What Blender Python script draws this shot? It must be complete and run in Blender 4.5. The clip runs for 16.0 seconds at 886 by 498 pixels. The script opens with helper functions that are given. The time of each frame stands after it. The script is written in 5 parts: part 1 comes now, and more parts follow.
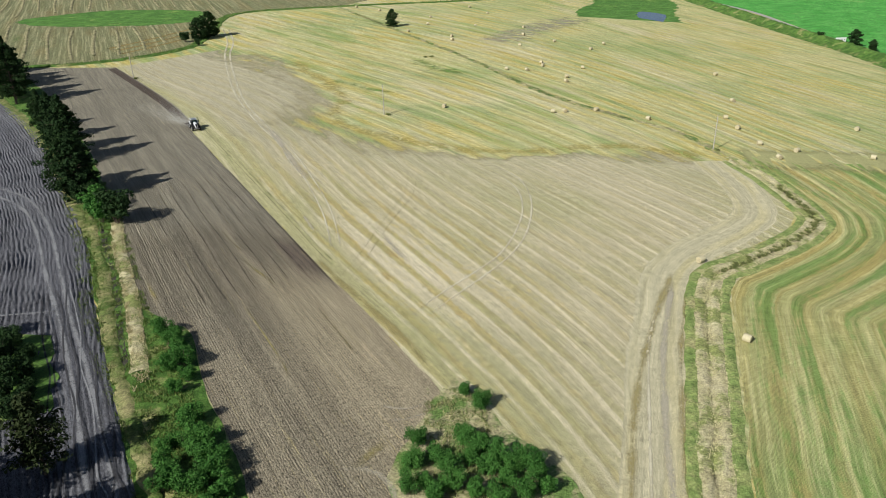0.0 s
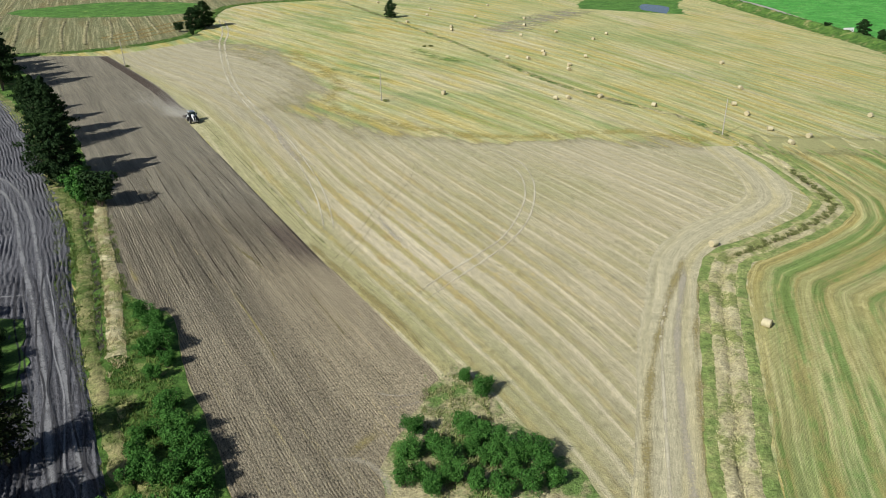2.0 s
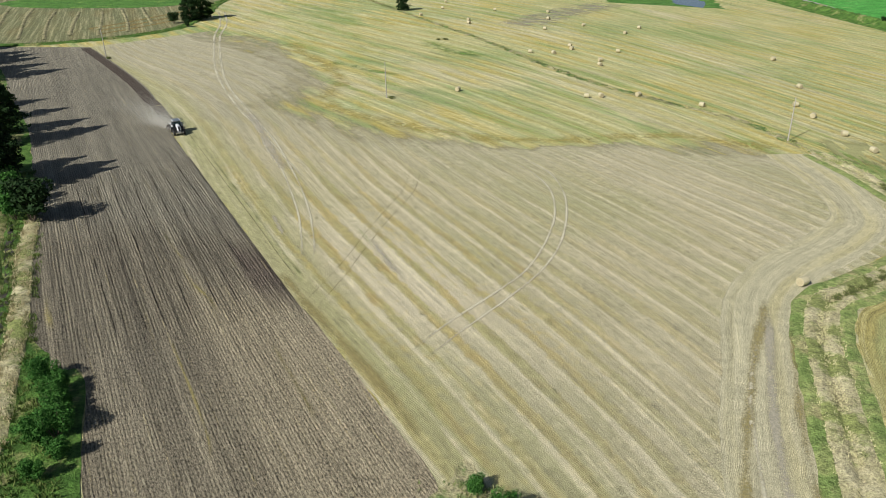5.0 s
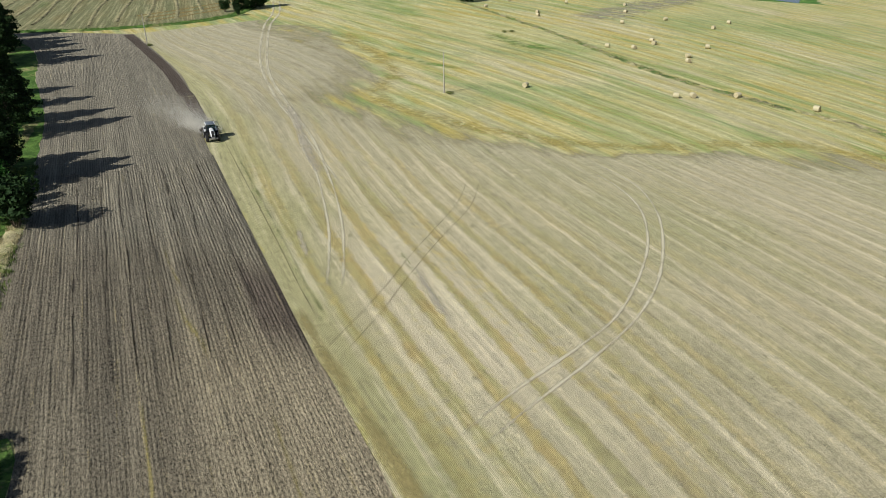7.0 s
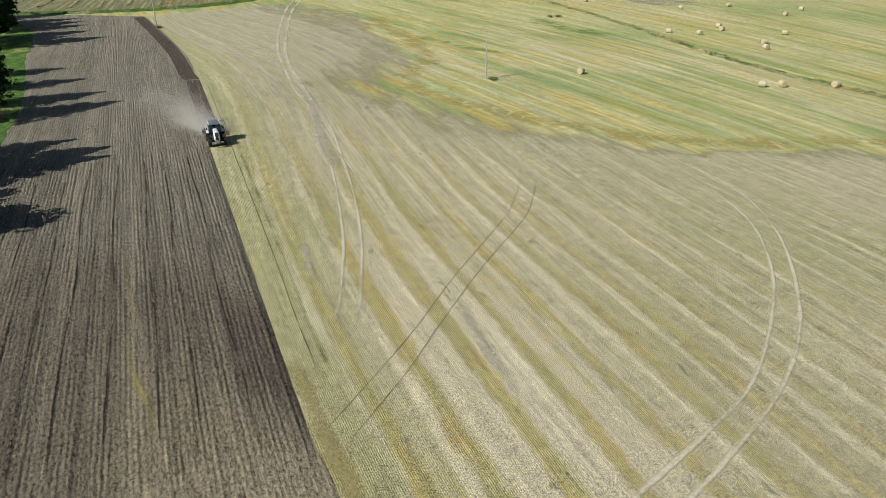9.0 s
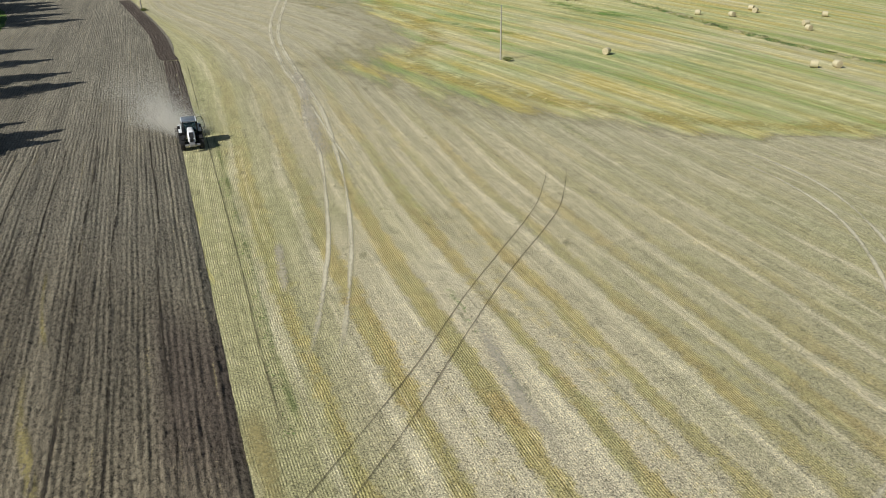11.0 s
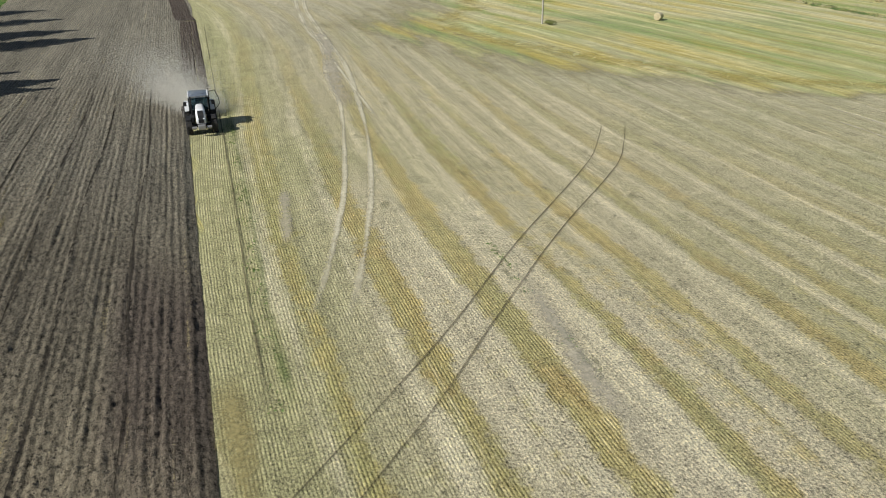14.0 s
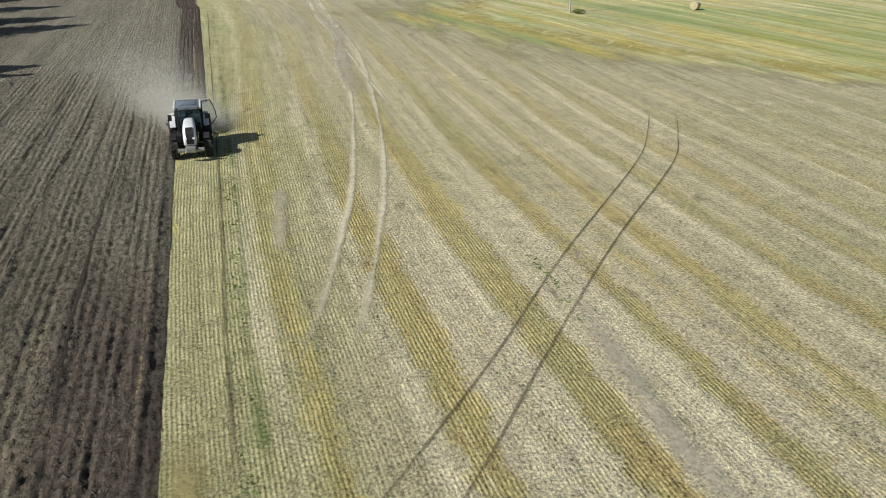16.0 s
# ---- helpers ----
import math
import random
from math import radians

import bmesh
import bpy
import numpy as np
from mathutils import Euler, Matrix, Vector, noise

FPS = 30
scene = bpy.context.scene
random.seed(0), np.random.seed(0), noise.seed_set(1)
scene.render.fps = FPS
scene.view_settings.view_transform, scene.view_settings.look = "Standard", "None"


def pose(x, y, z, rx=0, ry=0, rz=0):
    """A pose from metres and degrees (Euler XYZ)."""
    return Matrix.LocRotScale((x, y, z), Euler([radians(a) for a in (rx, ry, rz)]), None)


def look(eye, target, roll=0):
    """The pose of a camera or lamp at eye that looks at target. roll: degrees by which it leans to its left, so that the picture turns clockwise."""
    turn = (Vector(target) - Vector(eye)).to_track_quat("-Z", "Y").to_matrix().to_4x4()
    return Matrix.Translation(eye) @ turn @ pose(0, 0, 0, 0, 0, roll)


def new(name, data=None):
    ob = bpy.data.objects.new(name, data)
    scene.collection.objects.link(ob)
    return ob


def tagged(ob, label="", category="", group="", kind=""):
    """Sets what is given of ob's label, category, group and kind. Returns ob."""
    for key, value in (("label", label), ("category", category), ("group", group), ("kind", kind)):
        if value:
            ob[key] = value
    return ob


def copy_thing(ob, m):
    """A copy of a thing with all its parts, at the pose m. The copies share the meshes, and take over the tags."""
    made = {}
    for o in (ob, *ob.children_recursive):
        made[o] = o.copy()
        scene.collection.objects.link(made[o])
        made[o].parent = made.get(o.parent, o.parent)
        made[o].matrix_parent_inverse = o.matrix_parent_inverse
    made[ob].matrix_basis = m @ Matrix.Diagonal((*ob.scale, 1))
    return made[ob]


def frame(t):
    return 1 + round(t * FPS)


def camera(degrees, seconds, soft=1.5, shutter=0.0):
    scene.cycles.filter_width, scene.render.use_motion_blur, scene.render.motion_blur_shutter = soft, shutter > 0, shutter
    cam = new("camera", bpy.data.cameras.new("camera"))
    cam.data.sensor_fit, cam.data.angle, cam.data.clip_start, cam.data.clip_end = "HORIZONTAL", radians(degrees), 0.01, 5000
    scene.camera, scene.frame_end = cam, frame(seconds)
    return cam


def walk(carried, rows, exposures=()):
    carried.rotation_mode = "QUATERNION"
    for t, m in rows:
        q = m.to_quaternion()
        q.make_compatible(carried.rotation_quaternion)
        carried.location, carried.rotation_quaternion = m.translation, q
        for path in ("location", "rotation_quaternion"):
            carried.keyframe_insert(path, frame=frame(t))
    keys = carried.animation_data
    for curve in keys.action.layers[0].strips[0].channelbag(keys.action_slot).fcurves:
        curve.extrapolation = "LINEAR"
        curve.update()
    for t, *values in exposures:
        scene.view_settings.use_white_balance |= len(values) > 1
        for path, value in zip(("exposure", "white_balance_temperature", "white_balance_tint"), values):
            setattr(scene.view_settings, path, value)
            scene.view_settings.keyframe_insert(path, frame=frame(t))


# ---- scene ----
cam = camera(61.6, 16.0, soft=0.9)
METRES, EYE, TILT, LEAN, TURN = 102.0, 51.31, -25.47, 0.47, 0.0
ROWS = [
    (0.0, 0.0, 0.0, 0.0, 0.0, 0.0, -0.0),
    (0.5, -0.0002, 0.0057, -0.0046, -0.0, 0.02, -0.03),
    (1.0, -0.0002, 0.0185, -0.0144, -0.01, 0.06, -0.06),
    (1.5, -0.0002, 0.0343, -0.0226, -0.03, 0.11, -0.08),
    (2.0, 0.0004, 0.0583, -0.0272, -0.06, 0.14, -0.08),
    (2.5, 0.0008, 0.0865, -0.0249, -0.08, 0.14, -0.08),
    (3.0, 0.0006, 0.1223, -0.0204, -0.14, 0.19, -0.07),
    (3.5, 0.0022, 0.1593, -0.0162, -0.16, 0.22, -0.08),
    (6.0, 0.0106, 0.3894, 0.0284, 3.1, 0.32, -1.83),
    (6.5, 0.0051, 0.4365, 0.0353, 4.26, 0.28, -2.39),
    (7.0, -0.0035, 0.4888, 0.0419, 5.42, 0.19, -2.96),
    (7.5, -0.0129, 0.5361, 0.0471, 6.19, 0.14, -3.34),
    (8.0, -0.023, 0.5876, 0.0523, 6.77, 0.11, -3.61),
    (8.5, -0.0324, 0.635, 0.056, 7.17, 0.1, -3.8),
    (9.0, -0.042, 0.6836, 0.0596, 7.52, 0.07, -3.97),
    (11.5, -0.0653, 0.8287, 0.0543, 7.98, 0.08, -4.1),
    (12.0, -0.0658, 0.8355, 0.0447, 7.98, 0.06, -4.15),
    (12.5, -0.0664, 0.8467, 0.0388, 8.12, 0.05, -4.23),
    (13.0, -0.0696, 0.866, 0.0366, 9.3, -0.04, -4.86),
    (13.5, -0.0747, 0.8835, 0.0348, 10.05, -0.12, -5.23),
    (14.0, -0.0792, 0.8997, 0.0343, 10.08, -0.14, -5.26),
    (14.5, -0.0827, 0.9124, 0.0361, 10.13, -0.11, -5.27),
    (15.0, -0.0875, 0.9283, 0.0368, 10.14, -0.05, -5.29),
    (15.5, -0.093, 0.946, 0.0378, 10.2, -0.04, -5.32),
    (16.0, -0.0975, 0.966, 0.0376, 11.08, -0.09, -5.79),
]
walk(cam, [(t, pose(0, 0, EYE, TILT, LEAN, TURN) @ pose(METRES * x, METRES * y, METRES * z, 90 + pitch, roll, yaw)) for t, x, y, z, yaw, pitch, roll in ROWS],
     exposures=[(0.0, -0.05), (3.5, -0.06), (6.5, -0.14), (12.5, -0.14), (16.0, -0.09)])


# ---- light ----
SUN_EL, SUN_TO = radians(38), radians(45)          # height of the sun; the way its shadows fall, from +x
sun_from = Vector((-math.cos(SUN_TO) * math.cos(SUN_EL), -math.sin(SUN_TO) * math.cos(SUN_EL), math.sin(SUN_EL)))
world = bpy.data.worlds.new("sky")
scene.world = world
world.use_nodes = True
sky = world.node_tree.nodes.new("ShaderNodeTexSky")
sky.sky_type, sky.sun_disc, sky.sun_elevation = "NISHITA", False, SUN_EL
sky.sun_rotation = math.atan2(sun_from.x, sun_from.y)
world.node_tree.links.new(sky.outputs[0], world.node_tree.nodes["Background"].inputs[0])
world.node_tree.nodes["Background"].inputs[1].default_value = 0.06
sun = new("sun", bpy.data.lights.new("sun", "SUN"))
sun.data.energy, sun.data.angle, sun.data.color = 5.5, radians(0.5), (1.0, 0.99, 0.935)
sun.matrix_world = look(sun_from * 300, (0, 0, 0))


# ---- materials ----
class Mat:
    """A node material, written as sums of noises."""

    def __init__(self, name, rough=0.9, metal=0.0, spec=0.2):
        self.m = bpy.data.materials.new(name)
        self.m.use_nodes = True
        self.t = self.m.node_tree
        self.b = self.t.nodes["Principled BSDF"]
        self.b.inputs["Roughness"].default_value = rough
        self.b.inputs["Metallic"].default_value = metal
        self.b.inputs["Specular IOR Level"].default_value = spec

    def node(self, kind, **sockets):
        n = self.t.nodes.new("ShaderNode" + kind)
        for k, v in sockets.items():
            self.put(n.inputs[k], v)
        return n

    def put(self, socket, v):
        if isinstance(v, bpy.types.NodeSocket):
            self.t.links.new(v, socket)
        elif isinstance(v, tuple) and len(v) == 3 and socket.type == "RGBA":
            socket.default_value = (*v, 1)
        else:
            socket.default_value = v

    def math(self, op, a, b=0.0, clamp=False):
        n = self.t.nodes.new("ShaderNodeMath")
        n.operation, n.use_clamp = op, clamp
        self.put(n.inputs[0], a)
        self.put(n.inputs[1], b)
        return n.outputs[0]

    def pos(self):
        return self.node("TexCoord").outputs["Object"]

    def attr(self, name, what="Vector"):
        n = self.t.nodes.new("ShaderNodeAttribute")
        n.attribute_name = name
        return n.outputs[what]

    def scaled(self, vec, x, y, z=1.0):
        n = self.t.nodes.new("ShaderNodeVectorMath")
        n.operation = "MULTIPLY"
        self.put(n.inputs[0], vec)
        n.inputs[1].default_value = (x, y, z)
        return n.outputs[0]

    def noise(self, vec, x, y=None, z=None, detail=2.0, rough=0.5, warp=0.0):
        y = x if y is None else y
        n = self.node("TexNoise", Vector=self.scaled(vec, x, y, x if z is None else z), Scale=1.0, Detail=detail, Roughness=rough, Distortion=warp)
        return n.outputs["Fac"]

    def step(self, v, lo, hi, a=0.0, b=1.0):
        n = self.node("MapRange", Value=v)
        n.interpolation_type = "SMOOTHSTEP"
        for i, k in enumerate((lo, hi, a, b)):
            n.inputs[i + 1].default_value = k
        return n.outputs[0]

    def mix(self, f, a, b, blend="MIX"):
        n = self.t.nodes.new("ShaderNodeMix")
        n.data_type, n.blend_type = "RGBA", blend
        self.put(n.inputs[0], f)
        self.put(n.inputs[6], a)
        self.put(n.inputs[7], b)
        return n.outputs[2]

    def bump(self, h, dist, strength=1.0):
        n = self.node("Bump", Height=h, Distance=dist, Strength=strength)
        self.put(self.b.inputs["Normal"], n.outputs[0])

    def shade(self, colour, terms, low=0.22, high=1.9):
        """Colour times one plus a sum of weighted variations (noises round one half)."""
        v = 1.0
        for n, w in terms:
            v = self.math("ADD", v, self.math("MULTIPLY", self.math("SUBTRACT", n, 0.5), w))
        v = self.math("MINIMUM", self.math("MAXIMUM", v, low), high)
        n = self.t.nodes.new("ShaderNodeVectorMath")
        n.operation = "SCALE"
        self.put(n.inputs[0], colour)
        self.put(n.inputs["Scale"], v)
        return n.outputs[0]

    def done(self, colour, alpha=None):
        self.put(self.b.inputs["Base Color"], colour)
        if alpha is not None:
            self.put(self.b.inputs["Alpha"], alpha)
        return self.m


def stubble_mat(name, soil, straw, pale, green, band=0.18, straw_lo=0.47, green_lo=0.62, grass=0.8, swath=5.5, weed=0.10, lines=0.6, fade=0.35, broad=None, beat=0.085, crisp=1.0, sandy=None, stray=7.0, run=0.006):
    """Harvested ground: bands of straw along the rows, bare soil, pale chaff, weeds coming up."""
    m = Mat(name)
    rc, p = m.attr("rows"), m.pos()
    ux = m.node("SeparateXYZ", Vector=rc).outputs[0]
    warp = m.noise(p, 0.045, detail=3)
    swing = m.math("ADD", m.math("MULTIPLY", ux, 2 * math.pi / swath), m.math("MULTIPLY", warp, stray))
    band_n = m.math("ADD", m.math("MULTIPLY", m.noise(rc, band, run, detail=3, rough=0.65), 0.6), m.math("MULTIPLY", m.math("SINE", swing), beat))
    line = m.noise(rc, 1.0, 0.014 + run, detail=4, rough=0.65)
    jit = m.noise(p, 1.3, detail=3)
    row = m.math("MULTIPLY", m.math("SINE", m.math("ADD", m.math("MULTIPLY", ux, 2 * math.pi / 0.125), m.math("MULTIPLY", jit, 4.5))), 0.5)
    fleck = m.noise(p, 7.5, detail=6, rough=0.85)
    patch = m.noise(p, 0.7, detail=5, rough=0.75)
    blot = m.noise(p, 0.022, detail=4, rough=0.6)
    f = m.math("ADD", m.math("MULTIPLY", band_n, 0.75), m.math("ADD", 0.15, m.math("MULTIPLY", m.math("ADD", warp, patch), 0.125)))
    keep = m.step(blot, 0.42, 0.60, fade, 1.0)
    if broad:
        soil = m.mix(m.step(m.noise(p, 0.013, 0.02, detail=4, rough=0.6), 0.45, 0.62), soil, broad)
    if sandy:
        soil = m.mix(m.step(m.noise(m.scaled(rc, 1.0, 0.35), 0.03, detail=5, rough=0.6), 0.50, 0.62, 0.0, 0.65), soil, sandy)
    straw_f = m.math("MULTIPLY", m.step(f, straw_lo - 0.05, straw_lo + 0.09), keep)
    c = m.mix(straw_f, soil, straw)
    chaff = m.math("ADD", m.math("MULTIPLY", line, 0.55), m.math("ADD", m.math("MULTIPLY", fleck, 0.25), m.math("MULTIPLY", patch, 0.2)))
    c = m.mix(m.step(chaff, 0.47, 0.62, 0.0, lines), c, pale)
    g = m.math("ADD", m.math("MULTIPLY", m.noise(rc, weed, 0.016, detail=5, rough=0.7), 0.75), m.math("MULTIPLY", patch, 0.25))
    c = m.mix(m.math("MULTIPLY", m.step(g, green_lo, green_lo + 0.1), grass), c, green)
    rows_f = m.math("MULTIPLY_ADD", row, m.step(patch, 0.35, 0.65, 0.25, 1.0))
    rows_f.node.inputs[2].default_value = 0.5
    crumb = m.noise(p, 17.0, detail=3, rough=0.8)
    thin = m.noise(rc, 3.4, 0.14, detail=3, rough=0.7)
    wide = m.noise(rc, 0.5, 0.012, detail=2)
    grain = m.step(m.noise(p, 10.0, detail=4, rough=0.75), 0.38, 0.60)
    c = m.shade(c, ((grain, 0.62 * crisp), (wide, 0.32), (line, 0.7 * crisp), (thin, 1.2 * crisp), (fleck, 2.4 * crisp), (crumb, 2.0 * crisp), (patch, 0.9), (rows_f, 0.52 * crisp)))
    m.bump(m.math("ADD", m.math("MULTIPLY", rows_f, 0.2), fleck), 0.10 * crisp, 1.0)
    return m.done(c)


def swath_mat(name):
    """The main stubble: gold strips of standing straw between greyer strips of flattened straw and chaff, one pair to each pass of the combine."""
    m = Mat(name)
    rc, p = m.attr("rows"), m.pos()
    sep, xyz = m.node("SeparateXYZ", Vector=rc), m.node("SeparateXYZ", Vector=p)
    ux, y = sep.outputs[0], xyz.outputs[1]
    wob, fine = m.noise(p, 0.05, detail=3), m.noise(p, 0.5, detail=4, rough=0.7)
    patch = m.noise(p, 0.9, detail=5, rough=0.75)
    blot = m.noise(p, 0.022, detail=4, rough=0.6)
    along = m.noise(rc, 0.35, 0.035, detail=4, rough=0.6)
    phase = m.math("ADD", m.math("MULTIPLY", m.math("ADD", ux, 13.3), 2 * math.pi / 3.95), m.math("ADD", m.math("MULTIPLY", m.math("SUBTRACT", wob, 0.5), 2.6), m.math("MULTIPLY", m.math("SUBTRACT", fine, 0.5), 1.6)))
    strip = m.math("ADD", m.math("MULTIPLY", m.math("COSINE", phase), 0.30), m.math("MULTIPLY", m.math("COSINE", m.math("MULTIPLY", phase, 2.0)), 0.14))
    strip = m.math("ADD", strip, m.math("ADD", m.math("MULTIPLY", m.math("SUBTRACT", along, 0.5), 1.5), m.math("MULTIPLY", m.math("SUBTRACT", patch, 0.5), 1.5)))
    west = m.step(m.math("ADD", ux, m.math("MULTIPLY", wob, 14.0)), 20.0, -16.0, 0.30, 1.0)
    south = m.step(m.math("ADD", y, m.math("MULTIPLY", blot, 60.0)), 205.0, 135.0, 0.30, 1.0)
    keep = m.math("MULTIPLY", m.math("MULTIPLY", west, south), m.step(m.math("ADD", y, m.math("MULTIPLY", blot, 24.0)), 84.0, 110.0, 0.5, 1.0))
    grey = m.mix(m.step(blot, 0.40, 0.62), (0.455, 0.404, 0.255), (0.378, 0.358, 0.192))
    grey = m.mix(m.step(m.noise(m.scaled(rc, 1.0, 0.35), 0.035, detail=5, rough=0.6), 0.48, 0.64, 0.0, 0.7), grey, (0.480, 0.428, 0.290))
    north = m.step(m.math("ADD", y, m.math("MULTIPLY", blot, 70.0)), 160.0, 215.0, 0.0, 0.85)
    grey = m.mix(north, grey, (0.385, 0.350, 0.240))
    sand = m.math("MULTIPLY", m.step(m.math("ABSOLUTE", m.math("ADD", ux, m.math("ADD", 13.5, m.math("MULTIPLY", along, 12.0)))), 12.0, 2.0), m.step(m.math("ABSOLUTE", m.math("SUBTRACT", y, m.math("ADD", 90.0, m.math("MULTIPLY", wob, 30.0)))), 24.0, 8.0))
    grey = m.mix(m.math("MULTIPLY", sand, 0.75), grey, (0.620, 0.545, 0.380))
    rim = m.step(m.math("ADD", ux, m.math("MULTIPLY", wob, 6.0)), -21.0, -28.0, 0.0, 0.8)
    grey = m.mix(rim, grey, (0.385, 0.365, 0.180))
    gold = m.mix(m.step(m.noise(rc, 0.30, 0.05, detail=4, rough=0.65), 0.38, 0.62), (0.440, 0.345, 0.125), (0.350, 0.320, 0.130))
    gold = m.mix(m.step(m.noise(p, 0.25, detail=4, rough=0.7), 0.52, 0.66, 0.0, 0.6), gold, (0.400, 0.285, 0.100))
    first = m.math("MAXIMUM", m.step(ux, -31.8, -30.3), m.step(m.math("ADD", y, m.math("MULTIPLY", patch, 14.0)), 112.0, 94.0, 0.0, 0.8))
    stand = m.math("MULTIPLY", m.step(strip, -0.12, 0.28), m.math("MULTIPLY", keep, first))
    c = m.mix(m.math("MULTIPLY", stand, 0.88), grey, gold)
    # flattened straw and chaff lie every way between the standing strips
    litter = m.math("ADD", m.math("MULTIPLY", m.noise(p, 9.0, 3.2, detail=3, rough=0.7, warp=1.5), 0.5), m.math("MULTIPLY", m.noise(p, 3.4, 8.0, detail=3, rough=0.7, warp=1.5), 0.5))
    loose = m.math("SUBTRACT", 1.0, m.math("MULTIPLY", m.math("MAXIMUM", stand, rim), 0.65))
    c = m.mix(m.math("MULTIPLY", m.step(litter, 0.53, 0.63, 0.0, 0.55), loose), c, (0.68, 0.61, 0.43))
    c = m.mix(m.math("MULTIPLY", m.step(litter, 0.45, 0.37, 0.0, 0.55), loose), c, (0.235, 0.205, 0.120))
    # pale chaff along the seams, broken
    seam = m.math("ADD", m.math("COSINE", m.math("ADD", phase, 1.75)), m.math("MULTIPLY", m.math("SUBTRACT", m.noise(rc, 0.8, 0.05, detail=4, rough=0.7), 0.5), 2.4))
    c = m.mix(m.math("MULTIPLY", m.step(seam, 0.60, 1.25), m.math("MULTIPLY", south, 0.62)), c, (0.68, 0.61, 0.42))
    line = m.noise(rc, 0.9, 0.02, detail=4, rough=0.65)
    c = m.mix(m.step(m.math("ADD", m.math("MULTIPLY", line, 0.7), m.math("MULTIPLY", patch, 0.3)), 0.53, 0.68, 0.0, 0.32), c, (0.66, 0.595, 0.42))
    # weeds coming up along the rows, and dark scraps of soil
    g = m.math("ADD", m.math("MULTIPLY", m.noise(rc, 0.16, 0.02, detail=5, rough=0.7), 0.6), m.math("MULTIPLY", m.noise(p, 1.5, detail=4, rough=0.8), 0.4))
    c = m.mix(m.step(g, 0.56, 0.68, 0.0, 0.55), c, (0.20, 0.245, 0.075))
    c = m.mix(m.step(m.noise(rc, 0.8, 0.30, detail=4, rough=0.6), 0.645, 0.70, 0.0, 0.55), c, (0.17, 0.16, 0.085))
    row = m.math("SINE", m.math("ADD", m.math("MULTIPLY", ux, 2 * math.pi / 0.14), m.math("MULTIPLY", m.noise(p, 1.1, detail=3), 4.0)))
    row = m.math("MULTIPLY_ADD", m.math("MULTIPLY", row, m.math("ADD", 0.22, m.math("MULTIPLY", m.math("MAXIMUM", stand, rim), 0.30))), m.math("MULTIPLY", m.step(y, 165.0, 120.0), m.step(patch, 0.34, 0.64, 0.15, 1.0)))
    row.node.inputs[2].default_value = 0.5
    fleck, crumb = m.noise(p, 7.5, detail=6, rough=0.85), m.noise(p, 17.0, detail=3, rough=0.8)
    thin = m.noise(rc, 3.0, 0.10, detail=3, rough=0.7)
    grain = m.step(m.noise(p, 10.0, detail=4, rough=0.75), 0.38, 0.60)
    c = m.shade(c, ((grain, 0.62), (line, 0.45), (thin, 0.95), (fleck, 2.5), (crumb, 2.0), (patch, 1.0), (row, 0.55)))
    m.bump(m.math("ADD", m.math("MULTIPLY", row, 0.3), fleck), 0.10, 1.0)
    # towards the yellow stubble the grey thins out in streaks
    reach = m.math("ADD", m.attr("reach", "Fac"), m.math("MULTIPLY", m.math("MAXIMUM", m.math("SUBTRACT", 150.0, y), 0.0), 3.0))
    reach = m.math("ADD", reach, m.math("ADD", m.math("MULTIPLY", m.math("SUBTRACT", m.noise(rc, 0.16, 0.02, detail=5, rough=0.65), 0.5), 44.0), m.math("MULTIPLY", m.math("SUBTRACT", m.noise(p, 0.12, detail=5, rough=0.7), 0.5), 16.0)))
    return m.done(c, m.step(reach, 1.0, 17.0))


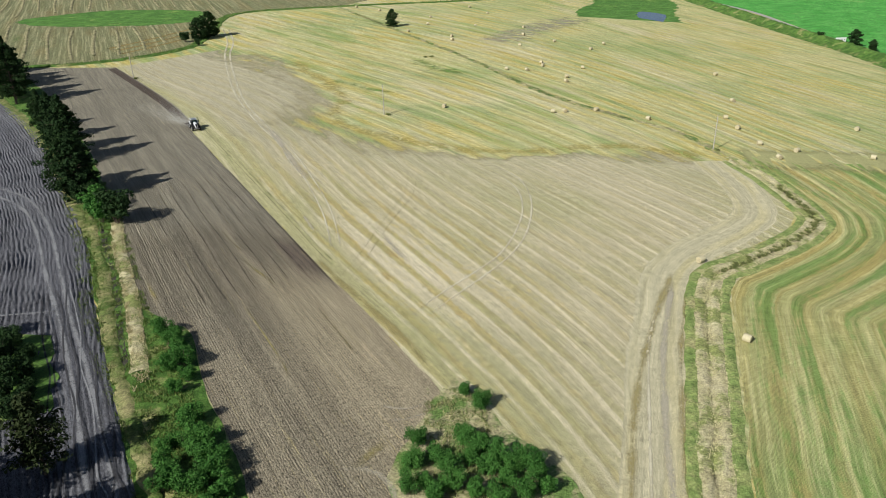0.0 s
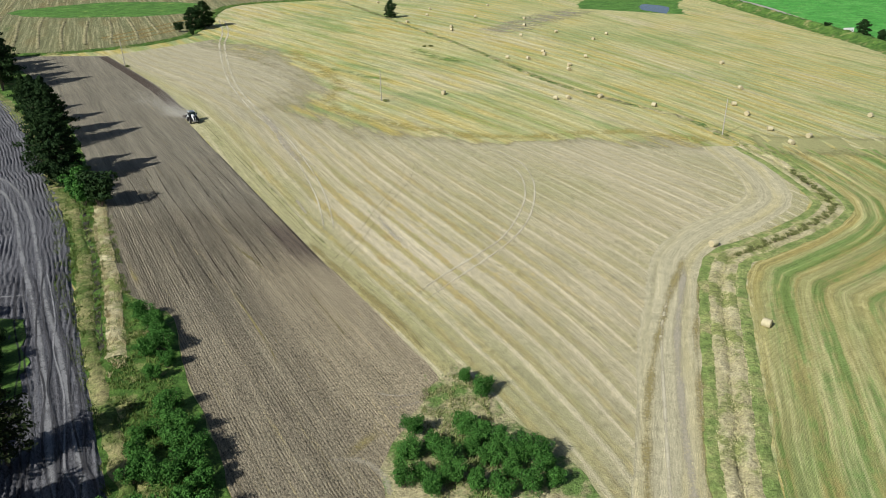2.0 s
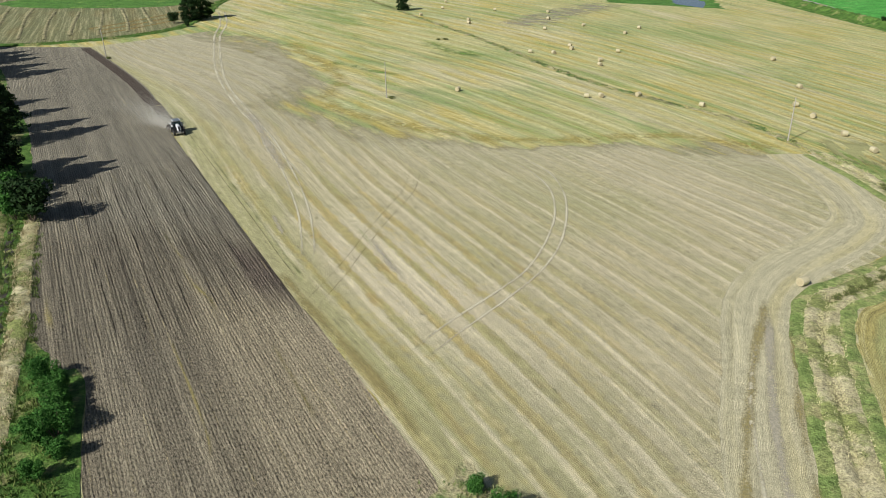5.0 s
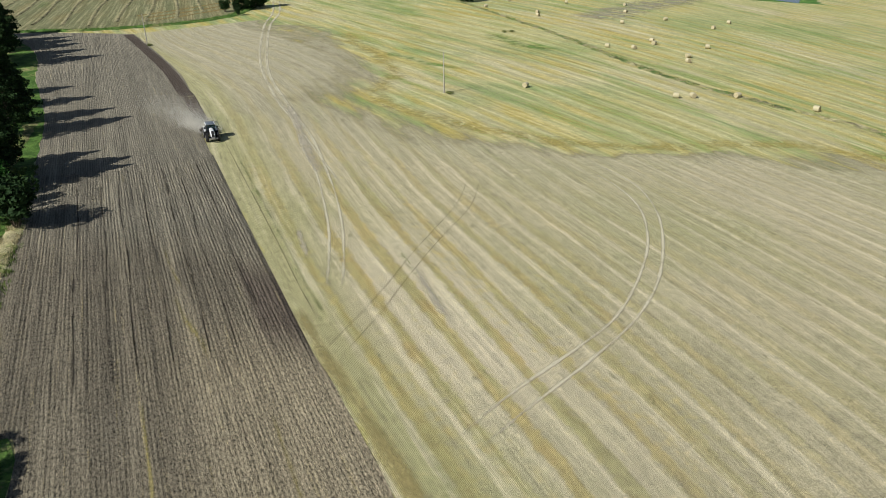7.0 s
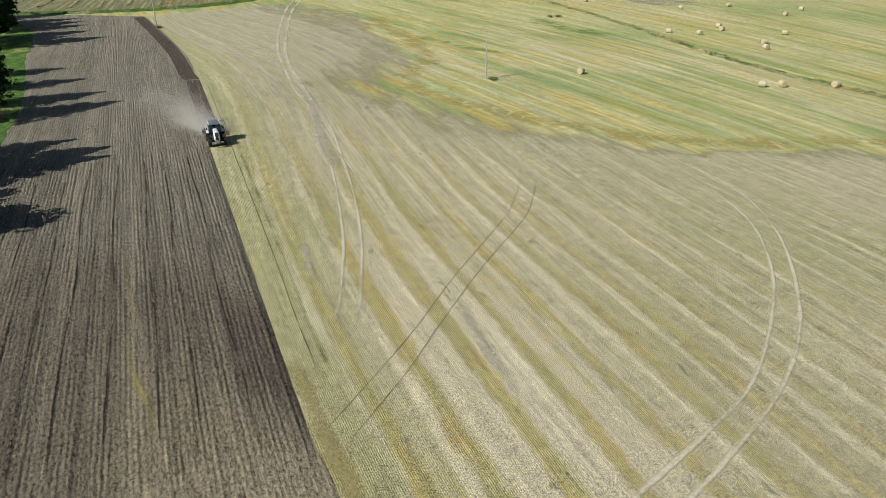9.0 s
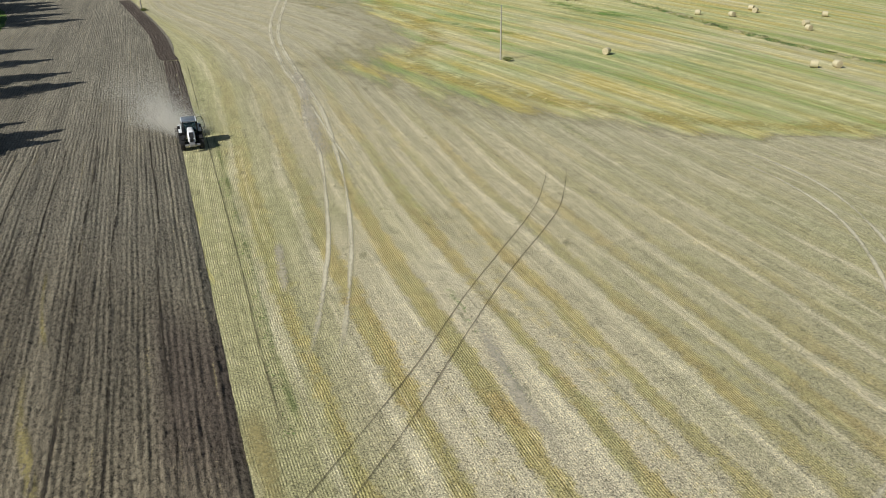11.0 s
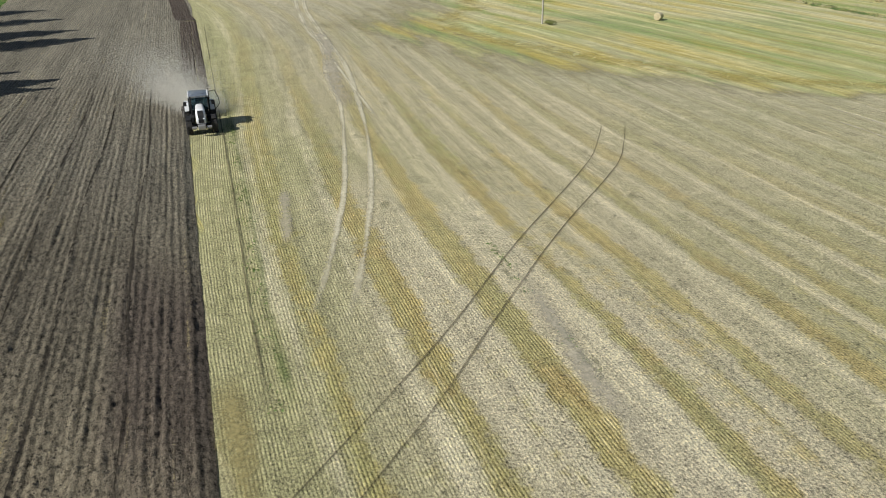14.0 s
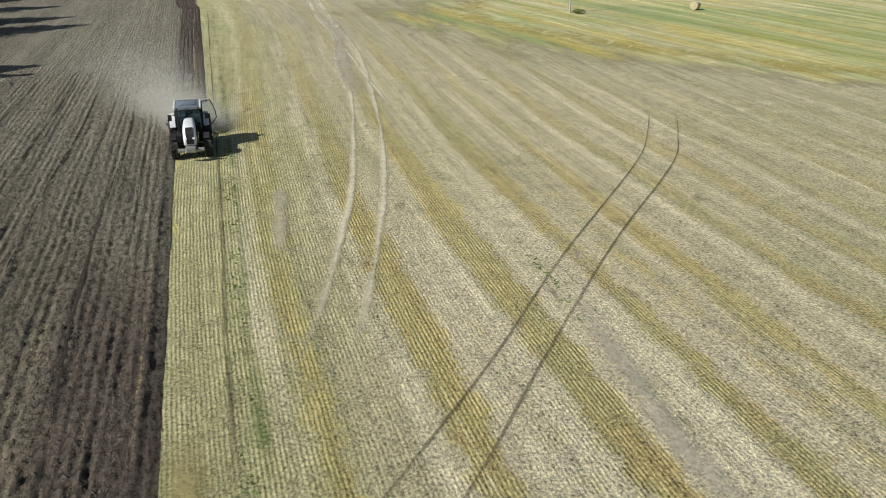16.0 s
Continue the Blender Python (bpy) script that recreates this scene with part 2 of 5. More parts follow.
def plough_mat(name, soil, dry, straw, ridge=2.2, straw_lo=0.6, bumpy=0.16, near=0.0, drill=0.34):
    """Worked soil with drill lines, clods and straw left on top; near: lighter and strawier at the field's near end and
    far from the newest strip.
    """
    m = Mat(name, 0.95)
    rc, p = m.attr("rows"), m.pos()
    xyz = m.node("SeparateXYZ", Vector=p)
    ux = m.node("SeparateXYZ", Vector=rc).outputs[0]
    rid = m.noise(rc, ridge, 0.12, detail=4, rough=0.65)
    clod = m.noise(p, 6.0, detail=6, rough=0.85)
    lump = m.noise(p, 1.6, detail=4, rough=0.7)
    pas = m.noise(rc, 0.42, 0.008, detail=3, rough=0.65)
    blot = m.noise(p, 0.05, detail=3)
    row = m.math("MULTIPLY_ADD", m.math("SINE", m.math("ADD", m.math("MULTIPLY", ux, 2 * math.pi / drill), m.math("MULTIPLY", lump, 6.0))), 0.5)
    row.node.inputs[2].default_value = 0.5
    o = m.math("ADD", m.math("MULTIPLY", m.math("ADD", xyz.outputs[0], 45.66), 0.8699), m.math("MULTIPLY", m.math("SUBTRACT", xyz.outputs[1], 149.54), 0.4933))
    more = m.math("ADD", m.step(m.math("ADD", xyz.outputs[1], m.math("MULTIPLY", blot, 30.0)), 122.0, 48.0, 0.0, near), m.step(m.math("ADD", o, m.math("MULTIPLY", pas, 8.0)), 0.0, -14.0, 0.0, near * 0.05))
    c = m.mix(m.step(m.math("ADD", more, m.math("ADD", m.math("MULTIPLY", pas, 0.6), m.math("MULTIPLY", blot, 0.4))), 0.42, 0.75), soil, dry)
    if near:
        c = m.mix(m.step(m.math("ADD", xyz.outputs[1], m.math("MULTIPLY", blot, 16.0)), 118.0, 132.0, 0.0, 0.45), c, (0.275, 0.255, 0.200))
        strip = m.math("MULTIPLY", m.step(m.math("ADD", o, m.math("MULTIPLY", lump, 1.2)), -4.2, -2.6), m.math("MULTIPLY", m.step(m.math("ADD", xyz.outputs[1], m.math("MULTIPLY", blot, 10.0)), 121.0, 112.0), m.step(m.math("ADD", xyz.outputs[1], m.math("MULTIPLY", lump, 6.0)), 98.0, 105.0)))
        # the near end is lightened once more, most towards the right edge
        south = m.step(m.math("ADD", xyz.outputs[1], m.math("MULTIPLY", blot, 14.0)), 116.0, 94.0)
        c = m.mix(m.math("MULTIPLY", south, m.step(m.math("ADD", o, m.math("MULTIPLY", pas, 6.0)), -14.0, -2.0, 0.04, 0.88)), c, (0.400, 0.335, 0.225))
        c = m.mix(m.step(m.math("ADD", xyz.outputs[1], m.math("MULTIPLY", blot, 14.0)), 94.0, 80.0, 0.0, 0.28), c, (0.400, 0.335, 0.225))
        c = m.mix(m.math("MULTIPLY", strip, 0.7), c, (0.105, 0.078, 0.066))
    lines = m.math("ADD", m.math("ADD", m.math("MULTIPLY", m.noise(rc, 2.2, 0.06, detail=4, rough=0.75), 0.6), m.math("MULTIPLY", clod, 0.4)), m.math("MULTIPLY", more, 0.30))
    c = m.mix(m.math("MULTIPLY", m.step(lines, straw_lo, straw_lo + 0.12), 0.75), c, straw)
    crumb = m.noise(p, 15.0, detail=3, rough=0.8)
    # small shadows in pits and between clods are put into the soil colour
    pit_shade = m.step(m.noise(rc, 6.5, 2.6, detail=4, rough=0.7), 0.36, 0.60)
    c = m.shade(c, ((pit_shade, 0.75), (crumb, 2.6), (pas, 0.6), (rid, 1.3), (clod, 3.2), (lump, 0.9), (row, 0.32)), 0.12, 2.0)
    m.bump(m.math("ADD", m.math("ADD", rid, m.math("MULTIPLY", row, 0.12)), clod), bumpy, 1.0)
    return m.done(c)


def grass_mat(name, deep, light, dry, dry_lo=0.6, scale=1.0):
    m = Mat(name, 0.85)
    p = m.pos()
    a = m.noise(p, 0.35 * scale, detail=5, rough=0.65)
    b = m.noise(p, 4.0 * scale, detail=4, rough=0.7)
    c = m.mix(m.step(a, 0.38, 0.64), deep, light)
    c = m.mix(m.step(m.noise(p, 0.16 * scale, detail=5, rough=0.7), dry_lo, dry_lo + 0.12), c, dry)
    c = m.shade(c, ((b, 2.4), (m.noise(p, 1.2 * scale, detail=4, rough=0.7), 1.6)))
    m.bump(m.math("ADD", b, a), 0.25, 0.9)
    return m.done(c)


def plain_mat(name, colour, rough=0.6, metal=0.0, spec=0.4, var=0.25, scale=3.0, dust=None):
    m = Mat(name, rough, metal, spec)
    p = m.pos()
    f = m.noise(p, scale, detail=5, rough=0.65)
    g = m.noise(p, scale * 9, detail=3)
    c = m.mix(m.step(f, 0.35, 0.7), colour, tuple(k * (1 - var) for k in colour))
    c = m.mix(m.step(g, 0.5, 0.75, 0, 0.35), c, tuple(k * (1 - 1.5 * var) if var < 0.6 else k * 0.2 for k in colour))
    if dust:
        c = m.mix(m.step(m.noise(p, scale * 0.7, detail=5, rough=0.7), 0.42, 0.68, 0, 0.65), c, dust)
    m.bump(g, 0.004, 0.4)
    return m.done(c)


def leaf_mat(name, deep, light):
    m = Mat(name, 0.75, spec=0.12)
    r = m.t.nodes.new("ShaderNodeNewGeometry").outputs["Random Per Island"]
    o = m.t.nodes.new("ShaderNodeObjectInfo").outputs["Random"]
    c = m.mix(m.math("ADD", m.math("MULTIPLY", r, 0.7), m.math("MULTIPLY", o, 0.3)), deep, light)
    m.b.inputs["Transmission Weight"].default_value = 0.0
    return m.done(c)


def track_mat(name, colour, lo=0.35, strength=0.85, fine=3.0, ends=2.5):
    """A wheel's trace, pressed straw or soil, or painted shade, that thins out at its edges and ends."""
    m = Mat(name, 0.9)
    rc, p = m.attr("rows"), m.pos()
    xyz = m.node("SeparateXYZ", Vector=rc)
    side = m.math("ABSOLUTE", xyz.outputs[0])
    n = m.noise(p, fine, detail=5, rough=0.75)
    big = m.noise(p, 0.16, detail=3)
    f = m.math("SUBTRACT", m.math("ADD", n, m.math("MULTIPLY", big, 0.9)), m.math("MULTIPLY", side, 0.35))
    a = m.math("MULTIPLY", m.math("MULTIPLY", m.step(f, lo, lo + 0.5), m.step(side, 1.0, 0.45)), m.step(xyz.outputs[1], 0.0, ends, 0.0, strength))
    m.bump(n, 0.05)
    c = m.mix(m.step(m.noise(p, 7, detail=3), 0.35, 0.65), colour, tuple(k * 0.7 for k in colour))
    return m.done(c, a)


STUBBLE = swath_mat("stubble_grey")
HEADLAND = stubble_mat("stubble_headland", (0.46, 0.42, 0.275), (0.44, 0.385, 0.19), (0.60, 0.545, 0.37), (0.21, 0.25, 0.085), band=0.5, straw_lo=0.53, green_lo=0.57, grass=0.5, lines=0.35, fade=0.3, swath=3.5, beat=0.05, crisp=0.7)
YELLOW = stubble_mat("stubble_yellow", (0.440, 0.420, 0.200), (0.455, 0.375, 0.110), (0.68, 0.62, 0.38), (0.190, 0.285, 0.080), band=0.24, straw_lo=0.485, beat=0.09, green_lo=0.50, grass=0.66, swath=4.6, weed=0.16, fade=0.4, lines=0.50, broad=(0.300, 0.345, 0.145), crisp=0.9, sandy=(0.49, 0.435, 0.275), stray=5.5, run=0.02)
GREENISH = stubble_mat("stubble_greenish", (0.345, 0.335, 0.135), (0.390, 0.325, 0.115), (0.56, 0.51, 0.27), (0.120, 0.220, 0.050), band=0.46, straw_lo=0.48, green_lo=0.475, swath=4.2, beat=0.20, weed=0.30, grass=0.80, lines=0.6, broad=(0.230, 0.300, 0.100), crisp=0.95, sandy=(0.40, 0.36, 0.18), stray=5.0, run=0.01)
WINDROW = stubble_mat("stubble_windrows", (0.17, 0.175, 0.085), (0.20, 0.175, 0.08), (0.44, 0.40, 0.23), (0.11, 0.15, 0.05), band=0.16, straw_lo=0.5, green_lo=0.57, swath=9.0)
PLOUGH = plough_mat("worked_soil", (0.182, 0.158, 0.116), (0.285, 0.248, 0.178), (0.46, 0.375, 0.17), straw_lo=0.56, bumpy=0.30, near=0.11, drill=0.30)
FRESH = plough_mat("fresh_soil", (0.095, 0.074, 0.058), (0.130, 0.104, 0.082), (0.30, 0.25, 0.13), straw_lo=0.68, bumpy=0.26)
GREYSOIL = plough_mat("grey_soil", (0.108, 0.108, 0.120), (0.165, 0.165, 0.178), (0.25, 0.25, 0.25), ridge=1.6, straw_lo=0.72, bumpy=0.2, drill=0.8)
GRASS = grass_mat("grass", (0.054, 0.120, 0.021), (0.118, 0.215, 0.043), (0.29, 0.28, 0.115), 0.54)
DRYGRASS = grass_mat("dry_grass", (0.43, 0.385, 0.215), (0.54, 0.485, 0.30), (0.26, 0.29, 0.10), 0.47)
ROUGHGRASS = grass_mat("rough_grass", (0.15, 0.19, 0.055), (0.33, 0.30, 0.14), (0.085, 0.14, 0.03), 0.50)
VERGEGRASS = grass_mat("verge_grass", (0.19, 0.265, 0.075), (0.31, 0.345, 0.125), (0.41, 0.375, 0.18), 0.52)
TANGRASS = grass_mat("tan_grass", (0.34, 0.31, 0.16), (0.45, 0.40, 0.235), (0.13, 0.21, 0.055), 0.46)
WINDSTRAW = grass_mat("windrow_straw", (0.21, 0.195, 0.10), (0.36, 0.32, 0.18), (0.16, 0.16, 0.07), 0.52)
CROP = grass_mat("green_crop", (0.066, 0.290, 0.048), (0.110, 0.360, 0.074), (0.19, 0.38, 0.10), 0.58, 0.3)
MEADOW = grass_mat("meadow", (0.066, 0.160, 0.030), (0.110, 0.235, 0.046), (0.25, 0.36, 0.09), 0.58, 0.5)
BARK = plain_mat("bark", (0.13, 0.10, 0.075), 0.95, var=0.5, scale=4)
LEAF = leaf_mat("leaf_willow", (0.018, 0.070, 0.012), (0.082, 0.215, 0.040))
LEAFDARK = leaf_mat("leaf_dark", (0.010, 0.027, 0.009), (0.027, 0.056, 0.015))
POLEWOOD = plain_mat("pole_wood", (0.40, 0.38, 0.33), 0.9, var=0.2, scale=2)


# ---- geometry helpers ----
def smooth_line(points, step):
    """A smooth line through points, with a place about every step metres."""
    pts = [Vector((*p, 0)) for p in points]
    out = []
    for i in range(len(pts) - 1):
        a, b = pts[i], pts[i + 1]
        p0 = pts[i - 1] if i else a * 2 - b
        p3 = pts[i + 2] if i + 2 < len(pts) else b * 2 - a
        n = max(1, round((b - a).length / step))
        for k in range(n):
            t = k / n
            out.append(0.5 * ((2 * a) + (b - p0) * t + (2 * p0 - 5 * a + 4 * b - p3) * t * t + (3 * a - p0 - 3 * b + p3) * t ** 3))
    out.append(pts[-1])
    return out


def resample(line, n):
    d = np.concatenate([[0], np.cumsum([(b - a).length for a, b in zip(line, line[1:])])])
    s = np.linspace(0, d[-1], n)
    return [Vector((np.interp(k, d, [p.x for p in line]), np.interp(k, d, [p.y for p in line]), 0)) for k in s]


def row_straight(x, y, angle=-60.0):
    """Across and along the rows of a field worked in straight lines."""
    c, s = math.cos(radians(angle)), math.sin(radians(angle))
    return -s * x + c * y, c * x + s * y


def row_bent(x, y):
    """Across and along the bending rows of the harvested field."""
    X, Y = x / 100, (y - 130) / 100
    u = 100.8 * X + 53.1 * Y + 13.7 * X ** 2 + 28.4 * X * Y + 3.2 * Y ** 2 - 6.7 * X ** 3 + 16.9 * X ** 2 * Y + 53.5 * X * Y ** 2 + 11.8 * Y ** 3
    u += 17.0 * X ** 4 - 31.5 * X ** 3 * Y + 31.5 * X ** 2 * Y ** 2 - 57.3 * X * Y ** 3 - 10.3 * Y ** 4
    u += 21.8 * X ** 5 - 25.0 * X ** 4 * Y + 26.1 * X ** 3 * Y ** 2 - 11.0 * X ** 2 * Y ** 3 - 9.1 * X * Y ** 4 - 10.2 * Y ** 5
    return u, 0.53 * x - 0.848 * y


def row_fan(x, y):
    """Across and along the rows of the far stubble, which turn steeper to the east."""
    a = max(-72.0, min(-52.0, -57.0 - 0.22 * (x - 10)))
    x1 = max(-12.7, min(78.2, x))
    drop = [math.log(math.cos(radians(-57.0 - 0.22 * (k - 10)))) / radians(0.22) for k in (-12.7, x1)]
    f = drop[1] - drop[0] + math.tan(radians(a)) * (x - x1)
    return 0.5 * (y - f), math.cos(radians(a)) * x + math.sin(radians(a)) * y


def sheet(name, verts, faces, rows, material, parent=None, smooth=True):
    me = bpy.data.meshes.new(name)
    me.from_pydata([tuple(v) for v in verts], [], faces)
    a = me.attributes.new("rows", "FLOAT_VECTOR", "POINT")
    a.data.foreach_set("vector", np.array([(r[0], r[1], 0.0) for r in rows], dtype=np.float32).ravel())
    if len(rows[0]) > 2:
        me.attributes.new("reach", "FLOAT", "POINT").data.foreach_set("value", np.array([r[2] for r in rows], dtype=np.float32))
    me.materials.append(material)
    if smooth:
        me.polygons.foreach_set("use_smooth", [True] * len(me.polygons))
    ob = new(name, me)
    ob.parent = parent
    return ob


def ruled(name, left, right, z, material, rows, n_across=12, step=3.0, ragged=0.4):
    """A field between two long edges, ragged along them."""
    a, b = smooth_line(left, step), smooth_line(right, step)
    n = max(len(a), len(b))
    a, b = resample(a, n), resample(b, n)
    verts, faces, rr = [], [], []
    for i in range(n):
        w = (b[i] - a[i]).normalized()
        ja = (noise.noise(a[i] * 0.35) + 0.5 * noise.noise(a[i] * 3.3)) * ragged
        jb = (noise.noise(b[i] * 0.35 + Vector((9, 0, 0))) + 0.5 * noise.noise(b[i] * 3.3)) * ragged
        for k in range(n_across + 1):
            t = k / n_across
            q = a[i].lerp(b[i], t) + w * (ja * (1 - t) + jb * t)
            q.z = z
            verts.append(q)
            rr.append((*rows(q.x, q.y)[:2], (b[i] - a[i]).length * (1 - t)))
    m = n_across + 1
    for i in range(n - 1):
        for k in range(n_across):
            v = i * m + k
            faces.append((v, v + 1, v + m + 1, v + m))
    ob = sheet(name, verts, faces, rr, material)
    if ob.data.polygons[0].normal.z < 0:
        ob.data.flip_normals()
    return ob


def ribbon(name, points, width, z, material, shift=0.0, step=1.2, profile=((-1, 0), (0, -0.01), (1, 0)), wobble=0.0, parent=None, metres=False):
    """A strip along a line with a cross-section of (side, height)."""
    line = smooth_line(points, step)
    verts, faces, rr, run = [], [], [], 0.0
    for i, p in enumerate(line):
        d = (line[min(i + 1, len(line) - 1)] - line[max(i - 1, 0)]).normalized()
        side = Vector((d.y, -d.x, 0))
        run += (p - line[i - 1]).length if i else 0
        for k, (s, h) in enumerate(profile):
            w = width * 0.5 * s + shift
            q = p + side * (w + wobble * noise.noise(p * 0.4 + Vector((0, k * 7.0, 0))))
            q.z = z + h + (0 if metres else wobble * 0.4 * noise.noise(q * 0.9 + Vector((0, 0, 5))) if 0 < k < len(profile) - 1 else 0)
            verts.append(q)
            rr.append((w, run) if metres else (s, run))
    rr = [(a, min(b, run - b)) for a, b in rr]
    m = len(profile)
    for i in range(len(line) - 1):
        for k in range(m - 1):
            v = i * m + k
            faces.append((v, v + m, v + m + 1, v + 1))
    ob = sheet(name, verts, faces, rr, material, parent)
    if ob.data.polygons[0].normal.z < 0:
        ob.data.flip_normals()
    return ob


def near_line(x, y, line):
    """Distance from a place to a line of points."""
    best = 1e9
    for a, b in zip(line, line[1:]):
        dx, dy = b[0] - a[0], b[1] - a[1]
        t = max(0, min(1, ((x - a[0]) * dx + (y - a[1]) * dy) / (dx * dx + dy * dy)))
        best = min(best, math.hypot(x - a[0] - t * dx, y - a[1] - t * dy))
    return best


# ---- the lie of the land ----
DITCH = [(17, 8), (25.7, 53), (28.7, 63.7), (33.5, 80.5), (37.0, 92), (40.5, 98.5), (46.1, 102.1), (55.9, 109), (62.5, 115.5), (64.5, 121), (63.7, 137.9), (61.3, 150), (55.3, 171), (44, 186), (28, 212), (8, 262), (-18, 318), (-44, 375), (-54, 398)]
FAR_DITCH = [(-190, 243), (-149, 250.7), (-126.6, 256.2), (-106.6, 270.1), (-96.2, 289.4), (-97.8, 317.8), (-100.3, 374.9), (-53.9, 398.3), (20, 420), (90, 452), (170, 480)]
NEW_EDGE = [(-110, 251), (-97, 233.5), (-76.6, 204.6), (-66.2, 187.2)]     # where the tractor has been before
OLD_EDGE = [(-62.2, 176.9), (-54, 162.3), (-44.8, 145.9), (-38.6, 135.2), (-31.8, 123.3), (-27.9, 116.6), (-22, 106.2), (-17, 97.6), (-14.3, 93.5), (-8.0, 82.8), (-4.2, 76.0), (-0.9, 70.1), (-1.6, 65), (-3.8, 59.6), (-3.8, 54), (-1.5, 46), (2, 34), (9.5, 8)]
PLOUGH_RIGHT = NEW_EDGE + OLD_EDGE
PLOUGH_LEFT = [(-150, 251), (-121, 221.8), (-101.5, 191.8), (-84.5, 167.6), (-73, 148), (-56.3, 118.1), (-49, 101.8), (-41.7, 89.2), (-33.9, 83.6), (-28.1, 71), (-23.4, 62.8), (-19.9, 55.7), (-14, 44), (5, 8)]
GREY_RIGHT = [(-160, 250), (-124.8, 206.2), (-101, 177.7), (-77.2, 141.1), (-61.6, 115.7), (-49, 90.4), (-41.6, 76.3), (-34.8, 63.5), (-29.5, 53.5), (-6, 8)]


SMOOTH_DITCH = [(p.x, p.y) for p in smooth_line(DITCH[:12], 5.0)]


def ditch_bed(x, y):
    d = near_line(x, y, DITCH[:12])
    return -0.8 * max(0.0, 1 - d / 1.6)


def axis(marks):
    out = []
    for a, b, s in marks:
        out += list(np.arange(a, b, s))
    return out + [marks[-1][1]]


xs = axis([(-2600, -400, 400), (-400, -160, 40), (-160, 20, 6), (20, 76, 1.4), (76, 200, 8), (200, 400, 40), (400, 2600, 400)])
ys = axis([(-2600, -200, 400), (-200, 30, 30), (30, 180, 1.6), (180, 460, 8), (460, 700, 40), (700, 4600, 400)])
gv = [(x, y, ditch_bed(x, y)) for y in ys for x in xs]
gf = [(j * len(xs) + i, j * len(xs) + i + 1, (j + 1) * len(xs) + i + 1, (j + 1) * len(xs) + i) for j in range(len(ys) - 1) for i in range(len(xs) - 1)]
ground = sheet("ground", gv, gf, [row_fan(x, y) for x, y, z in gv], YELLOW)
tagged(ground, "rolling yellow-green stubble land with straw stripes", "ground", kind="structure")

right_field = ruled("field_right", [(20.2, 8), (28.9, 52.5), (31.9, 63), (36.7, 79.6), (39.9, 90.6), (42.6, 96.2), (47.9, 99.8), (57.6, 106.6), (65, 113.8), (67.6, 121), (66.7, 138), (64.3, 150.6)],
                    [(230, 8), (230, 52), (230, 62), (230, 70), (230, 80), (230, 90), (220, 100), (210, 110), (200, 125), (150, 138), (66.5, 150)], 0.015, GREENISH,
                    lambda x, y: (near_line(x, y, SMOOTH_DITCH), y), n_across=110, step=2.0)
tagged(right_field, "mown green and straw-coloured field beside the ditch", "field", kind="structure")

stubble = ruled("field_stubble", PLOUGH_RIGHT, [(-80, 285), (-51.6, 257.9), (-28.3, 209.4), (-28.1, 183.1), (-3.5, 160.7), (16.3, 154.9), (39.2, 158.4), (58.9, 150.1), (61, 138), (61.2, 123), (58, 115), (48, 107), (38, 99.5), (33.5, 92), (30.5, 80.5), (27, 66), (22.5, 52), (14.5, 8)],
                0.02, STUBBLE, row_bent, n_across=50, step=2.0, ragged=1.0)
tagged(stubble, "grey-beige harvested stubble field with straw bands", "field", kind="structure")

headland = ribbon("headland", [(56.0, 150), (57, 134), (55, 122), (49, 114.5), (39.5, 106.5), (33, 98), (29, 86), (25.6, 75.6), (21.8, 60), (19, 50), (12, 22)], 7.5, 0.032, HEADLAND, step=1.0, wobble=0.3, metres=True,
                  profile=tuple((-1 + k / 6, 0) for k in range(13)))
tagged(headland, "turning strip of stubble along the ditch", "field", kind="structure")

ploughed = ruled("field_ploughed", PLOUGH_LEFT, PLOUGH_RIGHT, 0.04, PLOUGH, lambda x, y: row_straight(x, y, -60), n_across=16, step=0.3, ragged=0.08)
tagged(ploughed, "dark brown freshly cultivated field with straw flecks", "field", kind="structure")

grey_field = ruled("field_grey", [(-330, 250), (-330, 206), (-300, 178), (-290, 141), (-240, 116), (-200, 90), (-180, 76), (-160, 63), (-150, 53), (-120, 8)], GREY_RIGHT, 0.012, GREYSOIL, lambda x, y: row_straight(x, y, -61), n_across=40, step=2.0)
tagged(grey_field, "grey ridged bare soil field with tyre tracks", "field", kind="structure")
line = resample(smooth_line(GREY_RIGHT, 1.0), 330)
verts, faces, rr = [], [], []
RUTS = [[(-89, 137.5), (-78.6, 130.4), (-69, 118.3), (-59.9, 102.8), (-51.1, 87.3), (-44.4, 76.4), (-39.2, 67.4), (-34.9, 59.9), (-29, 49)],
        [(-86.8, 133), (-77.9, 126.4), (-70, 116), (-61.2, 101), (-52.8, 87.3), (-46.4, 76.4), (-40.4, 65.5), (-36, 57), (-31, 48)]]
